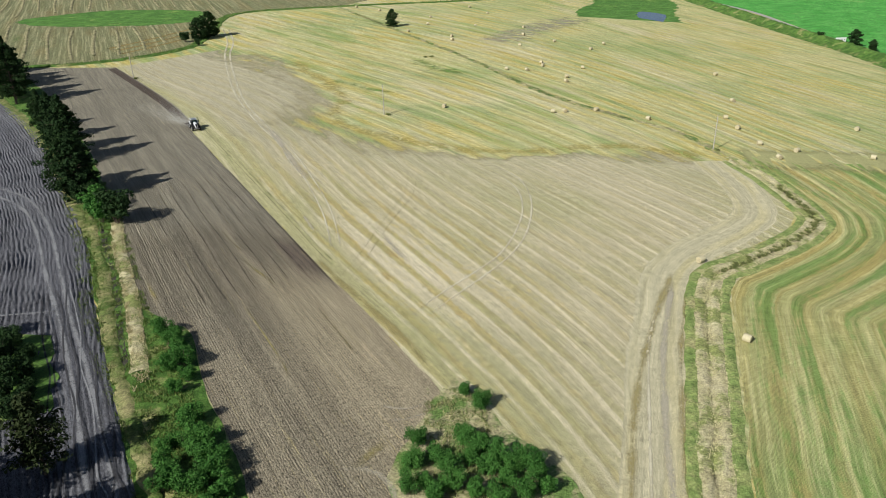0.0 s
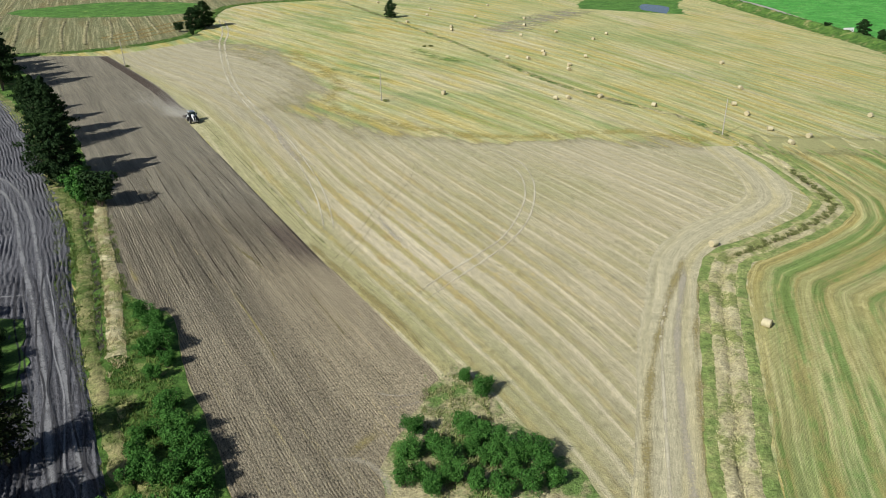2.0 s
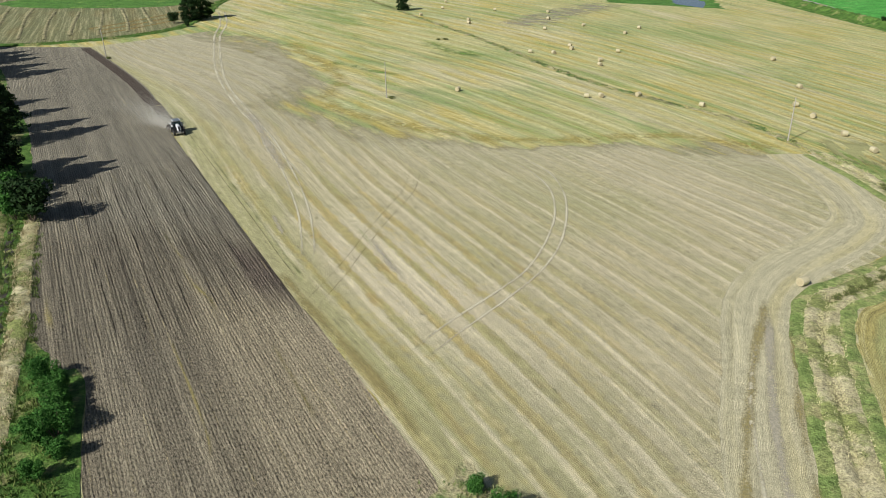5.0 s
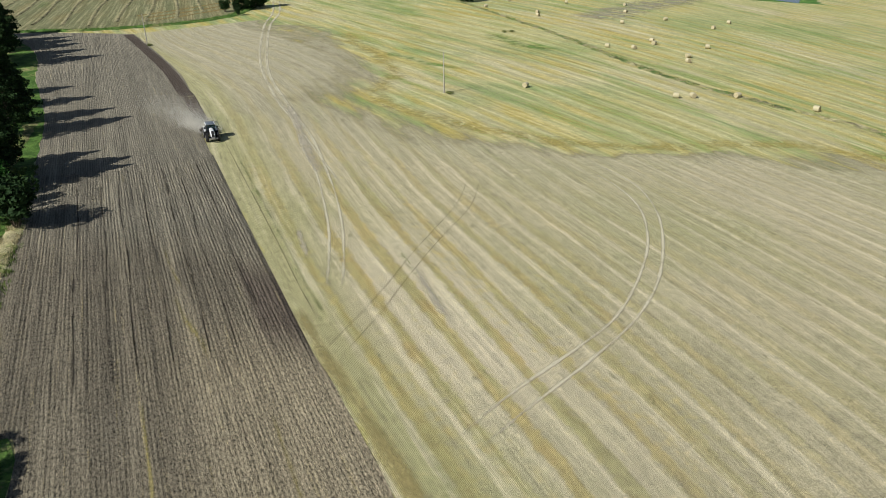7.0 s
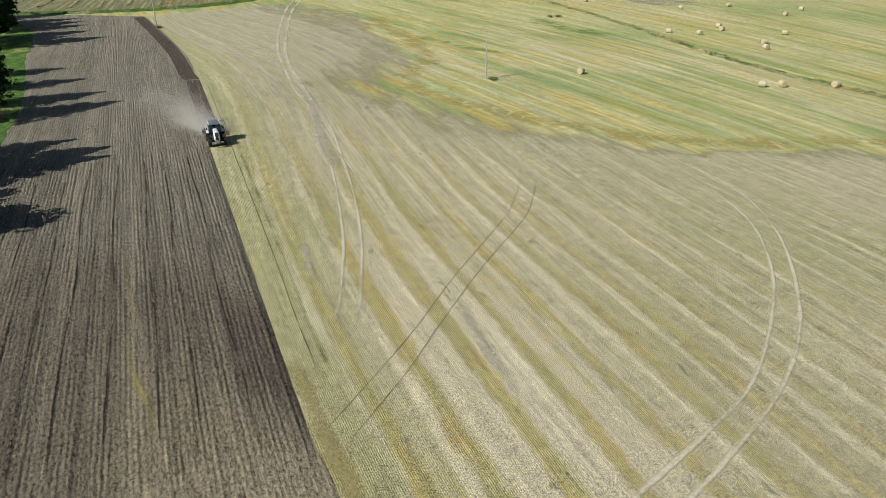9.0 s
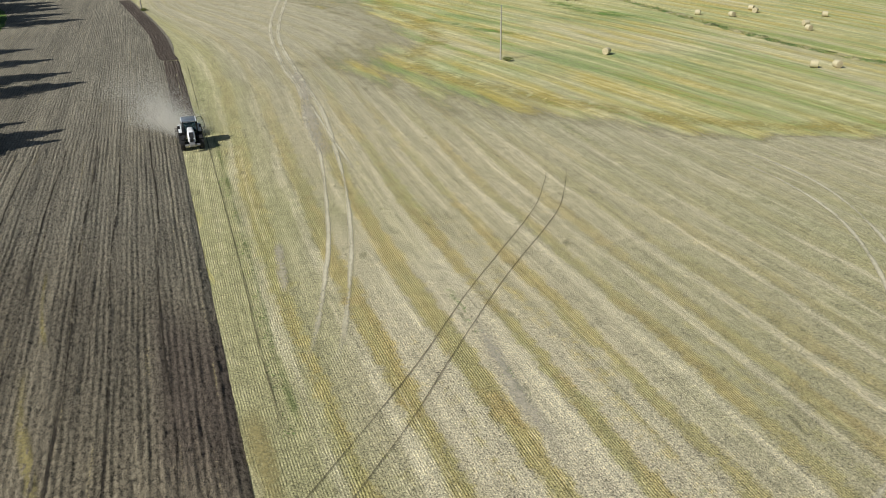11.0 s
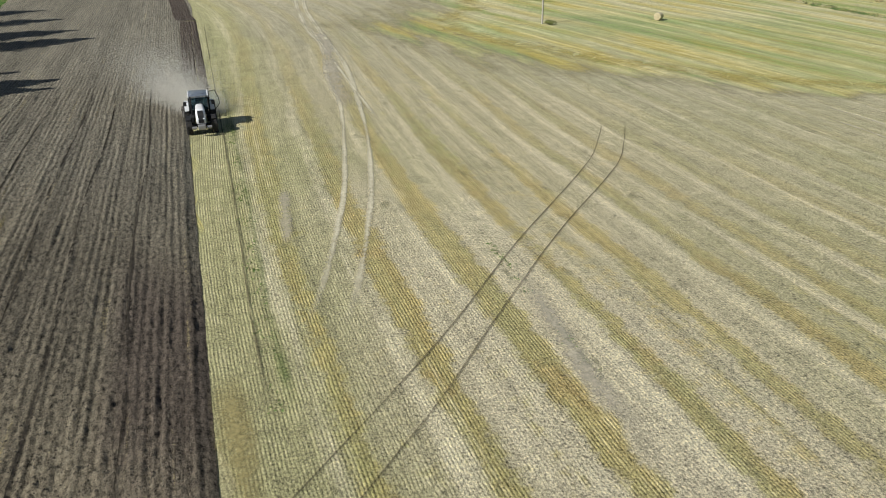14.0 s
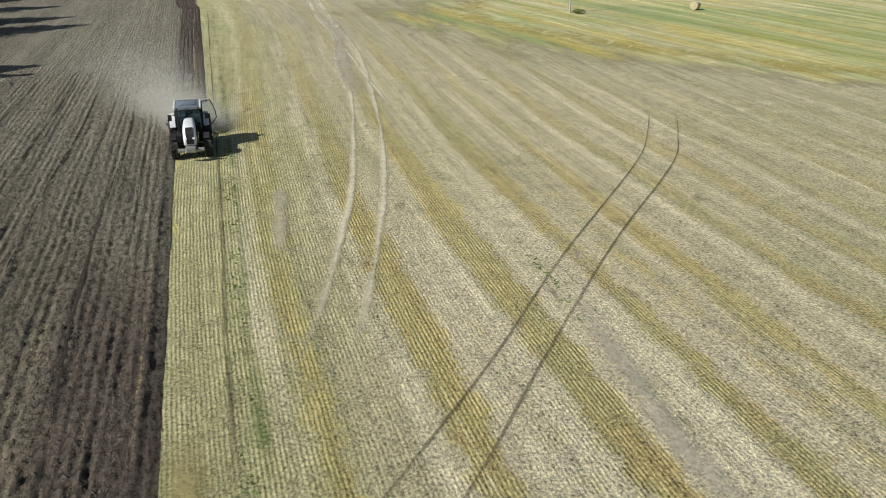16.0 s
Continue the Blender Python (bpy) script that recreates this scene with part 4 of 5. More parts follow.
def make_tree(seed, r, h, material, low=0.18, leaf=0.26, per=26, shape=0.75):
    """A tall tree: tapered trunk, limbs in tiers, clumps along the limbs with gaps between."""
    rng = np.random.default_rng(seed)
    top = new("tree")
    bm = bmesh.new()
    lean = (rng.normal() * 0.25, rng.normal() * 0.25)
    for k in range(6):
        z0, z1 = h * 0.96 * k / 6, h * 0.96 * (k + 1) / 6
        rod(bm, (lean[0] * z0 / h, lean[1] * z0 / h, z0 - (0.2 if k == 0 else 0)), (lean[0] * z1 / h, lean[1] * z1 / h, z1), 0.02 * h * (1 - k / 6.6), 0.02 * h * (1 - (k + 1) / 6.6), 8)
    centres, sizes = [], []
    tiers = int(h * 1.5)
    for i in range(tiers):
        f = low + (0.97 - low) * (i + rng.random()) / tiers
        z = h * f
        wide = r * (math.sin(math.pi * min(1, (f - low) / (1 - low) * shape + 0.30))) * (0.75 + 0.4 * rng.random())
        for k in range(4):
            a = i * 2.4 + k * 1.571 + rng.normal() * 0.3
            w = wide * (0.65 + 0.5 * rng.random())
            tip = (math.cos(a) * w, math.sin(a) * w, z - 0.06 * w + rng.normal() * 0.25)
            rod(bm, (0, 0, z - 0.15 * w), tip, 0.05, 0.012, 4)
            for g in (0.45, 0.75, 1.0):
                centres.append((tip[0] * g, tip[1] * g, z + (tip[2] - z) * g + rng.normal() * 0.15))
                sizes.append(0.42 + 0.13 * w * (1.2 - g * 0.5))
    part("trunk", bm, BARK, top)
    mesh_part("crown", *leaves(rng, centres, sizes, per, leaf, 0.6), material, top)
    return top


def plant(kind, spots, label, category, group):
    """Set copies of the kinds on the spots (x, y, size, which)."""
    used = set()
    for k, (x, y, size, which) in enumerate(spots):
        ob = kind[which]
        m = pose(x, y, 0, 0, 0, (k * 137) % 360)
        if which in used:
            ob = copy_thing(ob, m)
        else:
            used.add(which)
            ob.matrix_basis = m
        ob.scale = (size, size, size * (0.92 + 0.16 * ((k * 7) % 5) / 4))
        tagged(ob, label, category, group)


tall = [make_tree(11, 4.5, 15.5, LEAFDARK, low=0.14, per=36, shape=0.74), make_tree(12, 4.1, 14.0, LEAFDARK, low=0.12, per=36, shape=0.74), make_tree(13, 3.9, 12.5, LEAFDARK, low=0.10, per=36, shape=0.74)]
plant(tall, [(-70.5, 131.9, 1.03, 0), (-67.9, 129.2, 1.0, 1), (-71.9, 138.7, 0.72, 2), (-81.0, 153.4, 0.97, 0), (-85.1, 160.4, 0.96, 2), (-92.2, 169.9, 0.88, 1), (-99.4, 178.8, 0.78, 2), (-118.6, 203.3, 1.10, 0), (-124.1, 213.6, 1.12, 1), (-121.5, 209.0, 0.95, 2), (-133.6, 227.6, 1.0, 0), (-129.8, 222.4, 1.05, 1), (-137.8, 232.7, 1.04, 2), (-146.0, 240.0, 1.0, 0)],
      "tall dark green tree in a row on the field verge", "tree", "trees along the verge")
birch = [make_tree(21, 2.4, 9.0, leaf_mat("leaf_olive", (0.014, 0.026, 0.008), (0.040, 0.052, 0.018)), low=0.22, leaf=0.2, per=22)]
plant(birch, [(-39.5, 56.5, 1.2, 0), (-47.0, 48.5, 1.5, 0), (-41.5, 43.0, 1.6, 0), (-37.0, 39.5, 1.5, 0), (-45.0, 42.0, 1.5, 0), (-51.0, 50.0, 1.4, 0)], "slender olive-green tree with thin trunk beside grey soil", "tree", "slender trees by the grey soil")
round_trees = [make_tree(31, 3.0, 8.0, LEAFDARK, low=0.06, shape=0.62, per=34)]
plant(round_trees, [(-97.5, 303.0, 1.15, 0), (-95.0, 310.0, 1.25, 0), (-22.5, 332.0, 0.85, 0), (148.6, 275.0, 0.85, 0), (151.6, 268.0, 0.5, 0)], "rounded dark green field tree", "tree", "far field trees")
shrubs = [make_bush(41, 1.7, 3.0, LEAF), make_bush(42, 1.5, 2.6, LEAF), make_bush(43, 1.9, 3.3, LEAF)]
plant(shrubs, [(2.0, 69.3, 0.62, 1), (3.7, 66.4, 0.78, 0), (-2.9, 60.6, 0.72, 0), (-1.3, 58.4, 0.76, 1), (-0.1, 56.3, 0.80, 2), (-3.3, 57.4, 0.84, 0), (-2.3, 54.3, 0.72, 1), (0.6, 53.9, 0.76, 2), (1.6, 60.9, 0.80, 0), (3.3, 59.4, 0.84, 1), (2.5, 57.9, 0.72, 2), (3.8, 56.3, 0.76, 0), (2.7, 53.1, 0.80, 1), (5.0, 57.8, 0.84, 2), (6.3, 56.3, 0.72, 0), (5.8, 54.7, 0.76, 1), (7.4, 57.3, 0.80, 2), (8.7, 55.5, 0.84, 0), (9.5, 53.8, 0.72, 1), (7.3, 52.9, 0.76, 2), (4.9, 52.4, 0.80, 0), (-1.1, 52.9, 0.84, 1), (-3.8, 53.6, 0.72, 2)],
      "fresh green willow bush on rough grass", "bush", "willow bushes by the field")
plant([make_bush(45, 1.7, 3.0, LEAF), make_bush(46, 1.5, 2.6, LEAF), make_bush(47, 1.9, 3.3, LEAF)],
      [(-36.4, 82.2, 0.90, 0), (-32.8, 78.8, 0.60, 1), (-31.6, 74.5, 0.85, 2), (-33.1, 74.5, 0.80, 0), (-31.0, 69.9, 0.70, 1), (-26.9, 63.8, 0.90, 2), (-24.9, 61.0, 0.95, 0), (-27.9, 64.3, 0.80, 1), (-27.2, 56.8, 0.90, 2), (-23.1, 56.0, 1.00, 0), (-21.1, 53.7, 1.00, 1), (-24.8, 54.4, 0.95, 2), (-27.4, 54.1, 0.90, 0), (-25.0, 58.4, 0.95, 1), (-28.9, 60.2, 0.60, 2), (-22.0, 51.6, 1.0, 1), (-24.2, 49.0, 1.1, 0), (-20.0, 48.4, 1.0, 2), (-28.0, 49.0, 1.0, 1), (-32.6, 77.0, 0.85, 0), (-34.6, 79.0, 0.8, 2), (-30.4, 72.0, 0.8, 1), (-34.2, 81.0, 0.7, 1), (-26.0, 59.6, 1.0, 0), (-22.9, 58.6, 0.8, 2)],
      "dense green bush on the grass verge", "bush", "bushes along the verge")
plant([make_bush(48, 2.2, 4.2, LEAFDARK, leaf=0.2, per=80), make_bush(49, 2.0, 4.6, LEAF, leaf=0.2, per=80)],
      [(-57.1, 118.8, 1.65, 0), (-60.0, 119.6, 1.2, 1), (-63.0, 123.4, 1.1, 1), (-65.6, 126.8, 1.15, 0), (-67.5, 130.0, 1.0, 1), (-57.6, 77.5, 1.0, 0), (-53.6, 75.2, 1.0, 0), (-59.0, 80.6, 1.0, 0), (-51.6, 71.0, 1.0, 0), (-49.4, 72.6, 0.7, 0), (-55.0, 72.5, 0.9, 0), (-51.2, 76.0, 0.6, 0), (-54.5, 79.4, 0.7, 0), (-49.8, 68.0, 0.9, 0), (-47.2, 68.6, 0.6, 0), (-47.0, 65.0, 0.8, 0), (-101.5, 298.0, 0.95, 0), (-94.0, 290.0, 0.6, 0), (143.5, 291.0, 0.8, 0), (150.0, 265.0, 0.9, 0), (-57.0, 70.5, 0.9, 0)],
      "large dark green bush beside the field", "bush", "large bushes")
weeds = [make_bush(50, 0.5, 0.55, leaf_mat("leaf_weed", (0.075, 0.10, 0.03), (0.22, 0.24, 0.085)), leaf=0.09, per=8)]
weed_line = smooth_line([(41.5, 98.9), (46.1, 102.1), (55.9, 109), (62.3, 115.3), (64.4, 121), (64, 134)], 0.62)
plant(weeds, [(p.x + 0.45 * math.sin(k * 5.1), p.y + 0.45 * math.cos(k * 3.7), 0.5 + 0.4 * abs(math.sin(k * 1.7)), 0) for k, p in enumerate(weed_line)], "dark weeds growing in the ditch", "weeds", "weeds in the ditch")


# ---- grass standing up along verges and banks ----
def tufts(name, line, spread, count, h, low, high, label, seed, z=0.04):
    """Single blades of uneven height scattered along a line."""
    rng = np.random.default_rng(seed)
    pts = resample(smooth_line(line, 1.0), 400)
    verts, faces = [], []
    for _ in range(count):
        i = int(rng.integers(0, 399))
        p = pts[i].lerp(pts[i + 1], rng.random())
        d = (pts[i + 1] - pts[i]).normalized()
        o = spread[0] + (spread[1] - spread[0]) * rng.random()
        x, y = p.x + d.y * o, p.y - d.x * o
        if noise.noise(Vector((x * 0.5, y * 0.5, seed))) < -0.12:
            continue
        for _k in range(3):
            a, t = rng.random() * 6.283, h * (0.5 + rng.random())
            qx, qy, w = x + rng.normal() * 0.10, y + rng.normal() * 0.10, 0.06
            j = len(verts)
            verts += [(qx - w * math.cos(a), qy - w * math.sin(a), z), (qx + w * math.cos(a), qy + w * math.sin(a), z), (qx + rng.normal() * t * 0.4, qy + rng.normal() * t * 0.4, z + t)]
            faces.append((j, j + 1, j + 2))
    return tagged(mesh_part(name, verts, faces, leaf_mat(name, low, high), None), label, "grass", kind="stuff")


tufts("verge_tufts", [(-72, 138), (-58, 113), (-51, 99), (-45, 87), (-39, 77), (-32, 66), (-27, 57), (-22, 47)], (-4.5, 4.0), 9000, 0.35, (0.05, 0.10, 0.02), (0.20, 0.24, 0.07), "long green grass on the verge", 61)
tufts("dry_tufts", [(-57.5, 119.5), (-53, 109), (-48.9, 100.8), (-44.5, 92), (-41, 84), (-37.6, 76.5), (-35, 70)], (-1.0, 1.0), 2600, 0.26, (0.36, 0.31, 0.17), (0.62, 0.55, 0.34), "dry yellow grass standing in the verge", 62, 0.15)
tufts("bank_tufts", DITCH[:12], (-1.9, 2.0), 6000, 0.17, (0.34, 0.33, 0.14), (0.54, 0.49, 0.29), "dry grass on the ditch banks", 63, 0.06)
tufts("ditch_tufts", DITCH[10:18], (-1.1, 1.1), 3600, 0.25, (0.20, 0.24, 0.08), (0.46, 0.42, 0.20), "weedy grass along the ditch line", 64, 0.06)
tufts("far_tufts", FAR_DITCH, (-2.0, 2.0), 7000, 0.5, (0.06, 0.12, 0.025), (0.19, 0.25, 0.07), "tall green grass in the far ditch", 65, 0.08)
tufts("bush_tufts", [(1.6, 70), (0.8, 65), (1.5, 60), (3, 52)], (-3.5, 3.5), 1800, 0.28, (0.10, 0.16, 0.04), (0.42, 0.38, 0.19), "rough grass tufts between the willow bushes", 66, 0.05)

tufts("field_weeds", [(-12.6, 117), (-11.7, 115.3), (-10.4, 112.6), (-9, 110), (-8.4, 108.6), (-7.2, 106.5)], (-0.22, 0.22), 75, 0.05, (0.05, 0.10, 0.02), (0.16, 0.24, 0.06), "green weeds sprouting in the stubble", 67, 0.02)
tufts("edge_weeds", [(-36, 136.4), (-29.2, 124), (-24.6, 115.6), (-21, 108.9), (-17.4, 102.6)], (-0.3, 0.3), 170, 0.05, (0.06, 0.12, 0.025), (0.20, 0.28, 0.08), "green weeds in the stubble near the worked strip", 68, 0.02)

# ---- bales, poles, board ----
STRAW = plain_mat("bale_straw", (0.54, 0.48, 0.31), 0.9, var=0.25, scale=5)
BALE_END = plain_mat("bale_end", (0.50, 0.43, 0.27), 0.95, var=0.35, scale=7)


def make_bale():
    """A round bale lying on its side, slightly sagged, with ribs of net and coiled ends."""
    top = new("straw_bale")
    bm = bmesh.new()
    rings = []
    for k in range(9):
        y = -0.58 + 1.16 * k / 8
        r = 0.63 * (1 - 0.05 * abs(k - 4) ** 2 / 16) + (0.012 if k % 2 else 0)
        rings.append([(r * math.cos(a) * (1 + 0.03 * math.sin(3 * a)), y, 0.60 + r * math.sin(a) * (0.94 if math.sin(a) < 0 else 1)) for a in [2 * math.pi * i / 24 for i in range(24)]])
    loft(bm, rings)
    smooth_all(part("roll", bm, STRAW, top))
    for y in (-0.585, 0.585):
        bm = bmesh.new()
        for j, r in enumerate((0.54, 0.42, 0.30, 0.17)):
            bmesh.ops.create_cone(bm, cap_ends=True, segments=20, radius1=r, radius2=r * 0.97, depth=0.03, matrix=pose(0, y + math.copysign(0.012 * j, y), 0.60, 90, 0, 0))
        part("coiled_end", bm, BALE_END, top)
    return top


BALES = [(39.1, 102.2), (38.0, 79.8), (-0.1, 195.5), (28.1, 189.5), (31.3, 189.9), (39.6, 190.8), (50.9, 181.8), (70.2, 173.3), (70.6, 160.8), (71.0, 150.9), (76.7, 155.4), (90.6, 150.1), (97.7, 171.2),
         (70.4, 182.3), (78.0, 199.0), (84.2, 231.6), (60.0, 285.8), (53.2, 274.9), (44.9, 243.1), (36.7, 224.0), (37.8, 230.1), (32.5, 251.6), (32.4, 247.1), (20.1, 242.3), (26.5, 240.4), (42.3, 291.4),
         (31.9, 307.2), (33.7, 325.4), (28.3, 283.8), (20.8, 367.7), (12.9, 389.8), (3.1, 297.0), (3.0, 304.7), (-7.1, 336.7), (-6.2, 356.6), (-14.8, 317.8), (-44.3, 393.4), (-31.6, 380.4), (13.5, 331.0)]
bale = make_bale()
for k, (x, y) in enumerate(BALES):
    m = pose(x, y, 0.02, 0, 0, (-60, -35, 20, 55, 80)[(k * 3) % 5] + 7 * math.sin(k * 4.0))
    ob = copy_thing(bale, m) if k else bale
    ob.matrix_basis = m
    ob.scale = (0.86, 0.86, 0.86)
    tagged(ob, "round golden straw bale lying on stubble", "bale", "bales on the field")


def make_pole():
    top = new("utility_pole")
    bm = bmesh.new()
    rings = []
    for k in range(7):
        z = -0.3 + 8.0 * k / 6
        r = 0.135 - 0.009 * k
        rings.append([(r * math.cos(a), r * math.sin(a), z) for a in [math.pi * i / 6 for i in range(12)]])
    loft(bm, rings)
    smooth_all(part("mast", bm, POLEWOOD, top))
    bm = bmesh.new()
    bmesh.ops.create_cone(bm, cap_ends=True, segments=12, radius1=0.13, radius2=0.05, depth=0.12, matrix=pose(0, 0, 7.76))
    part("cap", bm, plain_mat("pole_cap", (0.25, 0.25, 0.25)), top)
    return top


pole = make_pole()
for k, (x, y, rx, ry) in enumerate([(-97.4, 233.5, 0, -1.5), (-15.7, 189.1, 0, -1), (59.3, 157.8, 0, 1.5)]):
    m = pose(x, y, 0, rx, ry, 40 * k)
    ob = copy_thing(pole, m) if k else pole
    ob.matrix_basis = m
    tagged(ob, "pale bare utility pole standing in the field", "pole", "poles across the field")
plant([make_bush(51, 0.8, 0.5, leaf_mat("leaf_pole_weed", (0.07, 0.10, 0.025), (0.24, 0.25, 0.09)), leaf=0.11, per=12)], [(-14.8, 188.6, 1, 0), (-96.6, 233.0, 1, 0), (60.0, 157.0, 0.7, 0), (-4.6, 264, 1.0, 0), (-6.4, 263.5, 0.9, 0)], "low green weeds at a pole's foot", "weeds", "weeds at the poles")

board = new("roadside_board")
tagged(board, "white roadside board with dark marks on posts", "board")
board.matrix_basis = pose(146.8, 281.5, 0, 0, 0, 8)
WHITE = plain_mat("white_paint", (0.80, 0.80, 0.78), 0.5, var=0.08)
BLACK = plain_mat("black_paint", (0.03, 0.03, 0.035), 0.5, var=0.2)
bm = bmesh.new()
box(bm, 4.2, 0.12, 1.9, pose(0, 0, 1.65), 0.03)
part("panel", bm, WHITE, board)
for x in (-1.7, 1.7):
    bm = bmesh.new()
    rod(bm, (x, 0.12, -0.3), (x, 0.12, 2.4), 0.07)
    part("post", bm, BLACK, board)
for x, w in ((-1.2, 0.9), (0.3, 0.7), (1.4, 0.5)):
    bm = bmesh.new()
    box(bm, w, 0.03, 0.35, pose(x, -0.075, 1.7), 0.01)
    part("bar", bm, BLACK, board)

# ---- the tractor ----
DUST = (0.34, 0.30, 0.24)
SILVER = plain_mat("silver_white_paint", (0.72, 0.73, 0.75), 0.28, spec=0.6, var=0.06, scale=2, dust=(0.55, 0.53, 0.50))
GRAPHITE = plain_mat("graphite", (0.020, 0.021, 0.024), 0.65, spec=0.2, var=0.3, scale=4, dust=(0.05, 0.046, 0.042))
RUBBER = plain_mat("tyre_rubber", (0.022, 0.022, 0.023), 0.85, var=0.3, scale=5, dust=(0.085, 0.075, 0.062))
RIMPAINT = plain_mat("rim_paint", (0.42, 0.43, 0.45), 0.45, 0.3, var=0.15, dust=DUST)
ROOFPAINT = plain_mat("roof_paint", (0.125, 0.155, 0.195), 0.35, spec=0.5, var=0.15, scale=3, dust=(0.24, 0.25, 0.26))
STEEL = plain_mat("worn_steel", (0.34, 0.34, 0.35), 0.45, 0.5, var=0.2, dust=DUST)
REDPAINT = plain_mat("dark_implement", (0.10, 0.085, 0.08), 0.6, var=0.3, dust=(0.2, 0.17, 0.14))
GLASS = Mat("tinted_glass", 0.06, spec=0.5)
GLASS.b.inputs["Transmission Weight"].default_value = 0.85
GLASS.b.inputs["IOR"].default_value = 1.08
GLASS = GLASS.done((0.20, 0.30, 0.34))
CLEAR = Mat("clear_glass", 0.04, spec=0.5)
CLEAR.b.inputs["Transmission Weight"].default_value = 1.0
CLEAR.b.inputs["IOR"].default_value = 1.05
CLEAR = CLEAR.done((0.80, 0.86, 0.86))

tractor = new("tractor")
tractor.scale = (0.93, 0.93, 0.93)
tagged(tractor, "silver-white farm tractor with dark cab and open door", "tractor")


def make_wheel(name, r, w, lugs, x, y):
    """A wheel with lugged tyre and dished rim, its axle along x."""
    wheel = new(name)
    wheel.parent = tractor
    wheel.matrix_basis = pose(x, y, r)
    bm = bmesh.new()
    prof = [(-0.5, 0.60), (-0.5, 0.80), (-0.44, 0.92), (-0.2, 0.955), (0.2, 0.955), (0.44, 0.92), (0.5, 0.80), (0.5, 0.60)]
    rings = []
    for k in range(33):
        a = 2 * math.pi * k / 32
        rings.append([(w * px, r * pr * math.cos(a), r * pr * math.sin(a)) for px, pr in prof])
    loft(bm, rings, close=False)
    for k in range(lugs):
        for side in (-1, 1):
            a = 2 * math.pi * (k + (0.5 if side > 0 else 0)) / lugs
            box(bm, w * 0.52, 0.07 * r, 0.07 * r, Matrix.Rotation(a, 4, "X") @ pose(side * w * 0.25, 0, r * 0.965, 0, 0, side * 28))
    smooth_all(part("tyre", bm, RUBBER, wheel), 35)
    bm = bmesh.new()
    out = 1 if x > 0 else -1
    rings = []
    for px, pr in ((0.44, 0.60), (0.40, 0.56), (0.15, 0.50), (0.10, 0.22), (0.22, 0.20), (0.24, 0.05)):
        rings.append([(out * w * px, r * pr * math.cos(2 * math.pi * k / 24), r * pr * math.sin(2 * math.pi * k / 24)) for k in range(24)])
    loft(bm, rings)
    bmesh.ops.create_cone(bm, cap_ends=True, segments=24, radius1=r * 0.61, radius2=r * 0.61, depth=w * 0.8, matrix=pose(0, 0, 0, 0, 90, 0))
    rim = part("rim", bm, RIMPAINT, wheel)
    for k in range(8):
        a = 2 * math.pi * k / 8
        bm = bmesh.new()
        rod(bm, (out * w * 0.2, r * 0.3 * math.cos(a), r * 0.3 * math.sin(a)), (out * w * 0.13, r * 0.3 * math.cos(a), r * 0.3 * math.sin(a)), 0.025, n=6)
        part("wheel_bolt", bm, STEEL, wheel)
    return wheel


WHEELS = [(make_wheel("rear_wheel", 0.90, 0.56, 18, sx * 0.93, -0.95), 0.90) for sx in (-1, 1)] + [(make_wheel("front_wheel", 0.66, 0.46, 16, sx * 0.92, 1.75), 0.66) for sx in (-1, 1)]

bm = bmesh.new()
box(bm, 0.62, 3.6, 0.5, pose(0, 0.5, 0.85), 0.05)
box(bm, 0.55, 1.9, 0.55, pose(0, 1.35, 1.2), 0.05)
part("chassis", bm, GRAPHITE, tractor)
for y, wide, z in ((-0.95, 1.4, 0.9), (1.75, 1.4, 0.66)):
    bm = bmesh.new()
    rod(bm, (-wide / 2, y, z), (wide / 2, y, z), 0.13, n=12)
    box(bm, 0.5, 0.4, 0.38, pose(0, y, z), 0.06)
    part("axle", bm, GRAPHITE, tractor)


def hood_ring(y, hw, zlow, ztop):
    return [(-hw, y, zlow), (-hw, y, ztop - 0.16), (-hw * 0.82, y, ztop - 0.04), (-hw * 0.4, y, ztop), (hw * 0.4, y, ztop), (hw * 0.82, y, ztop - 0.04), (hw, y, ztop - 0.16), (hw, y, zlow)]


bm = bmesh.new()
loft(bm, [hood_ring(0.30, 0.30, 1.45, 1.98), hood_ring(0.9, 0.33, 1.40, 1.97), hood_ring(1.6, 0.36, 1.30, 1.90), hood_ring(2.2, 0.37, 1.18, 1.72), hood_ring(2.5, 0.36, 1.06, 1.53), hood_ring(2.66, 0.32, 0.98, 1.30)])
hood = smooth_all(part("hood", bm, SILVER, tractor, "silver-white engine hood"), 50)
bm = bmesh.new()
loft(bm, [[(-0.20, 1.95, 1.825), (0.20, 1.95, 1.825), (0.20, 1.95, 1.70), (-0.20, 1.95, 1.70)], [(-0.21, 2.2, 1.74), (0.21, 2.2, 1.74), (0.21, 2.2, 1.60), (-0.21, 2.2, 1.60)], [(-0.21, 2.5, 1.55), (0.21, 2.5, 1.55), (0.21, 2.5, 1.44), (-0.21, 2.5, 1.44)], [(-0.20, 2.69, 1.31), (0.20, 2.69, 1.31), (0.20, 2.6, 1.28), (-0.20, 2.6, 1.28)], [(-0.20, 2.70, 1.05), (0.20, 2.70, 1.05), (0.20, 2.6, 1.05), (-0.20, 2.6, 1.05)]])
part("grille", bm, GRAPHITE, hood, "dark front grille")
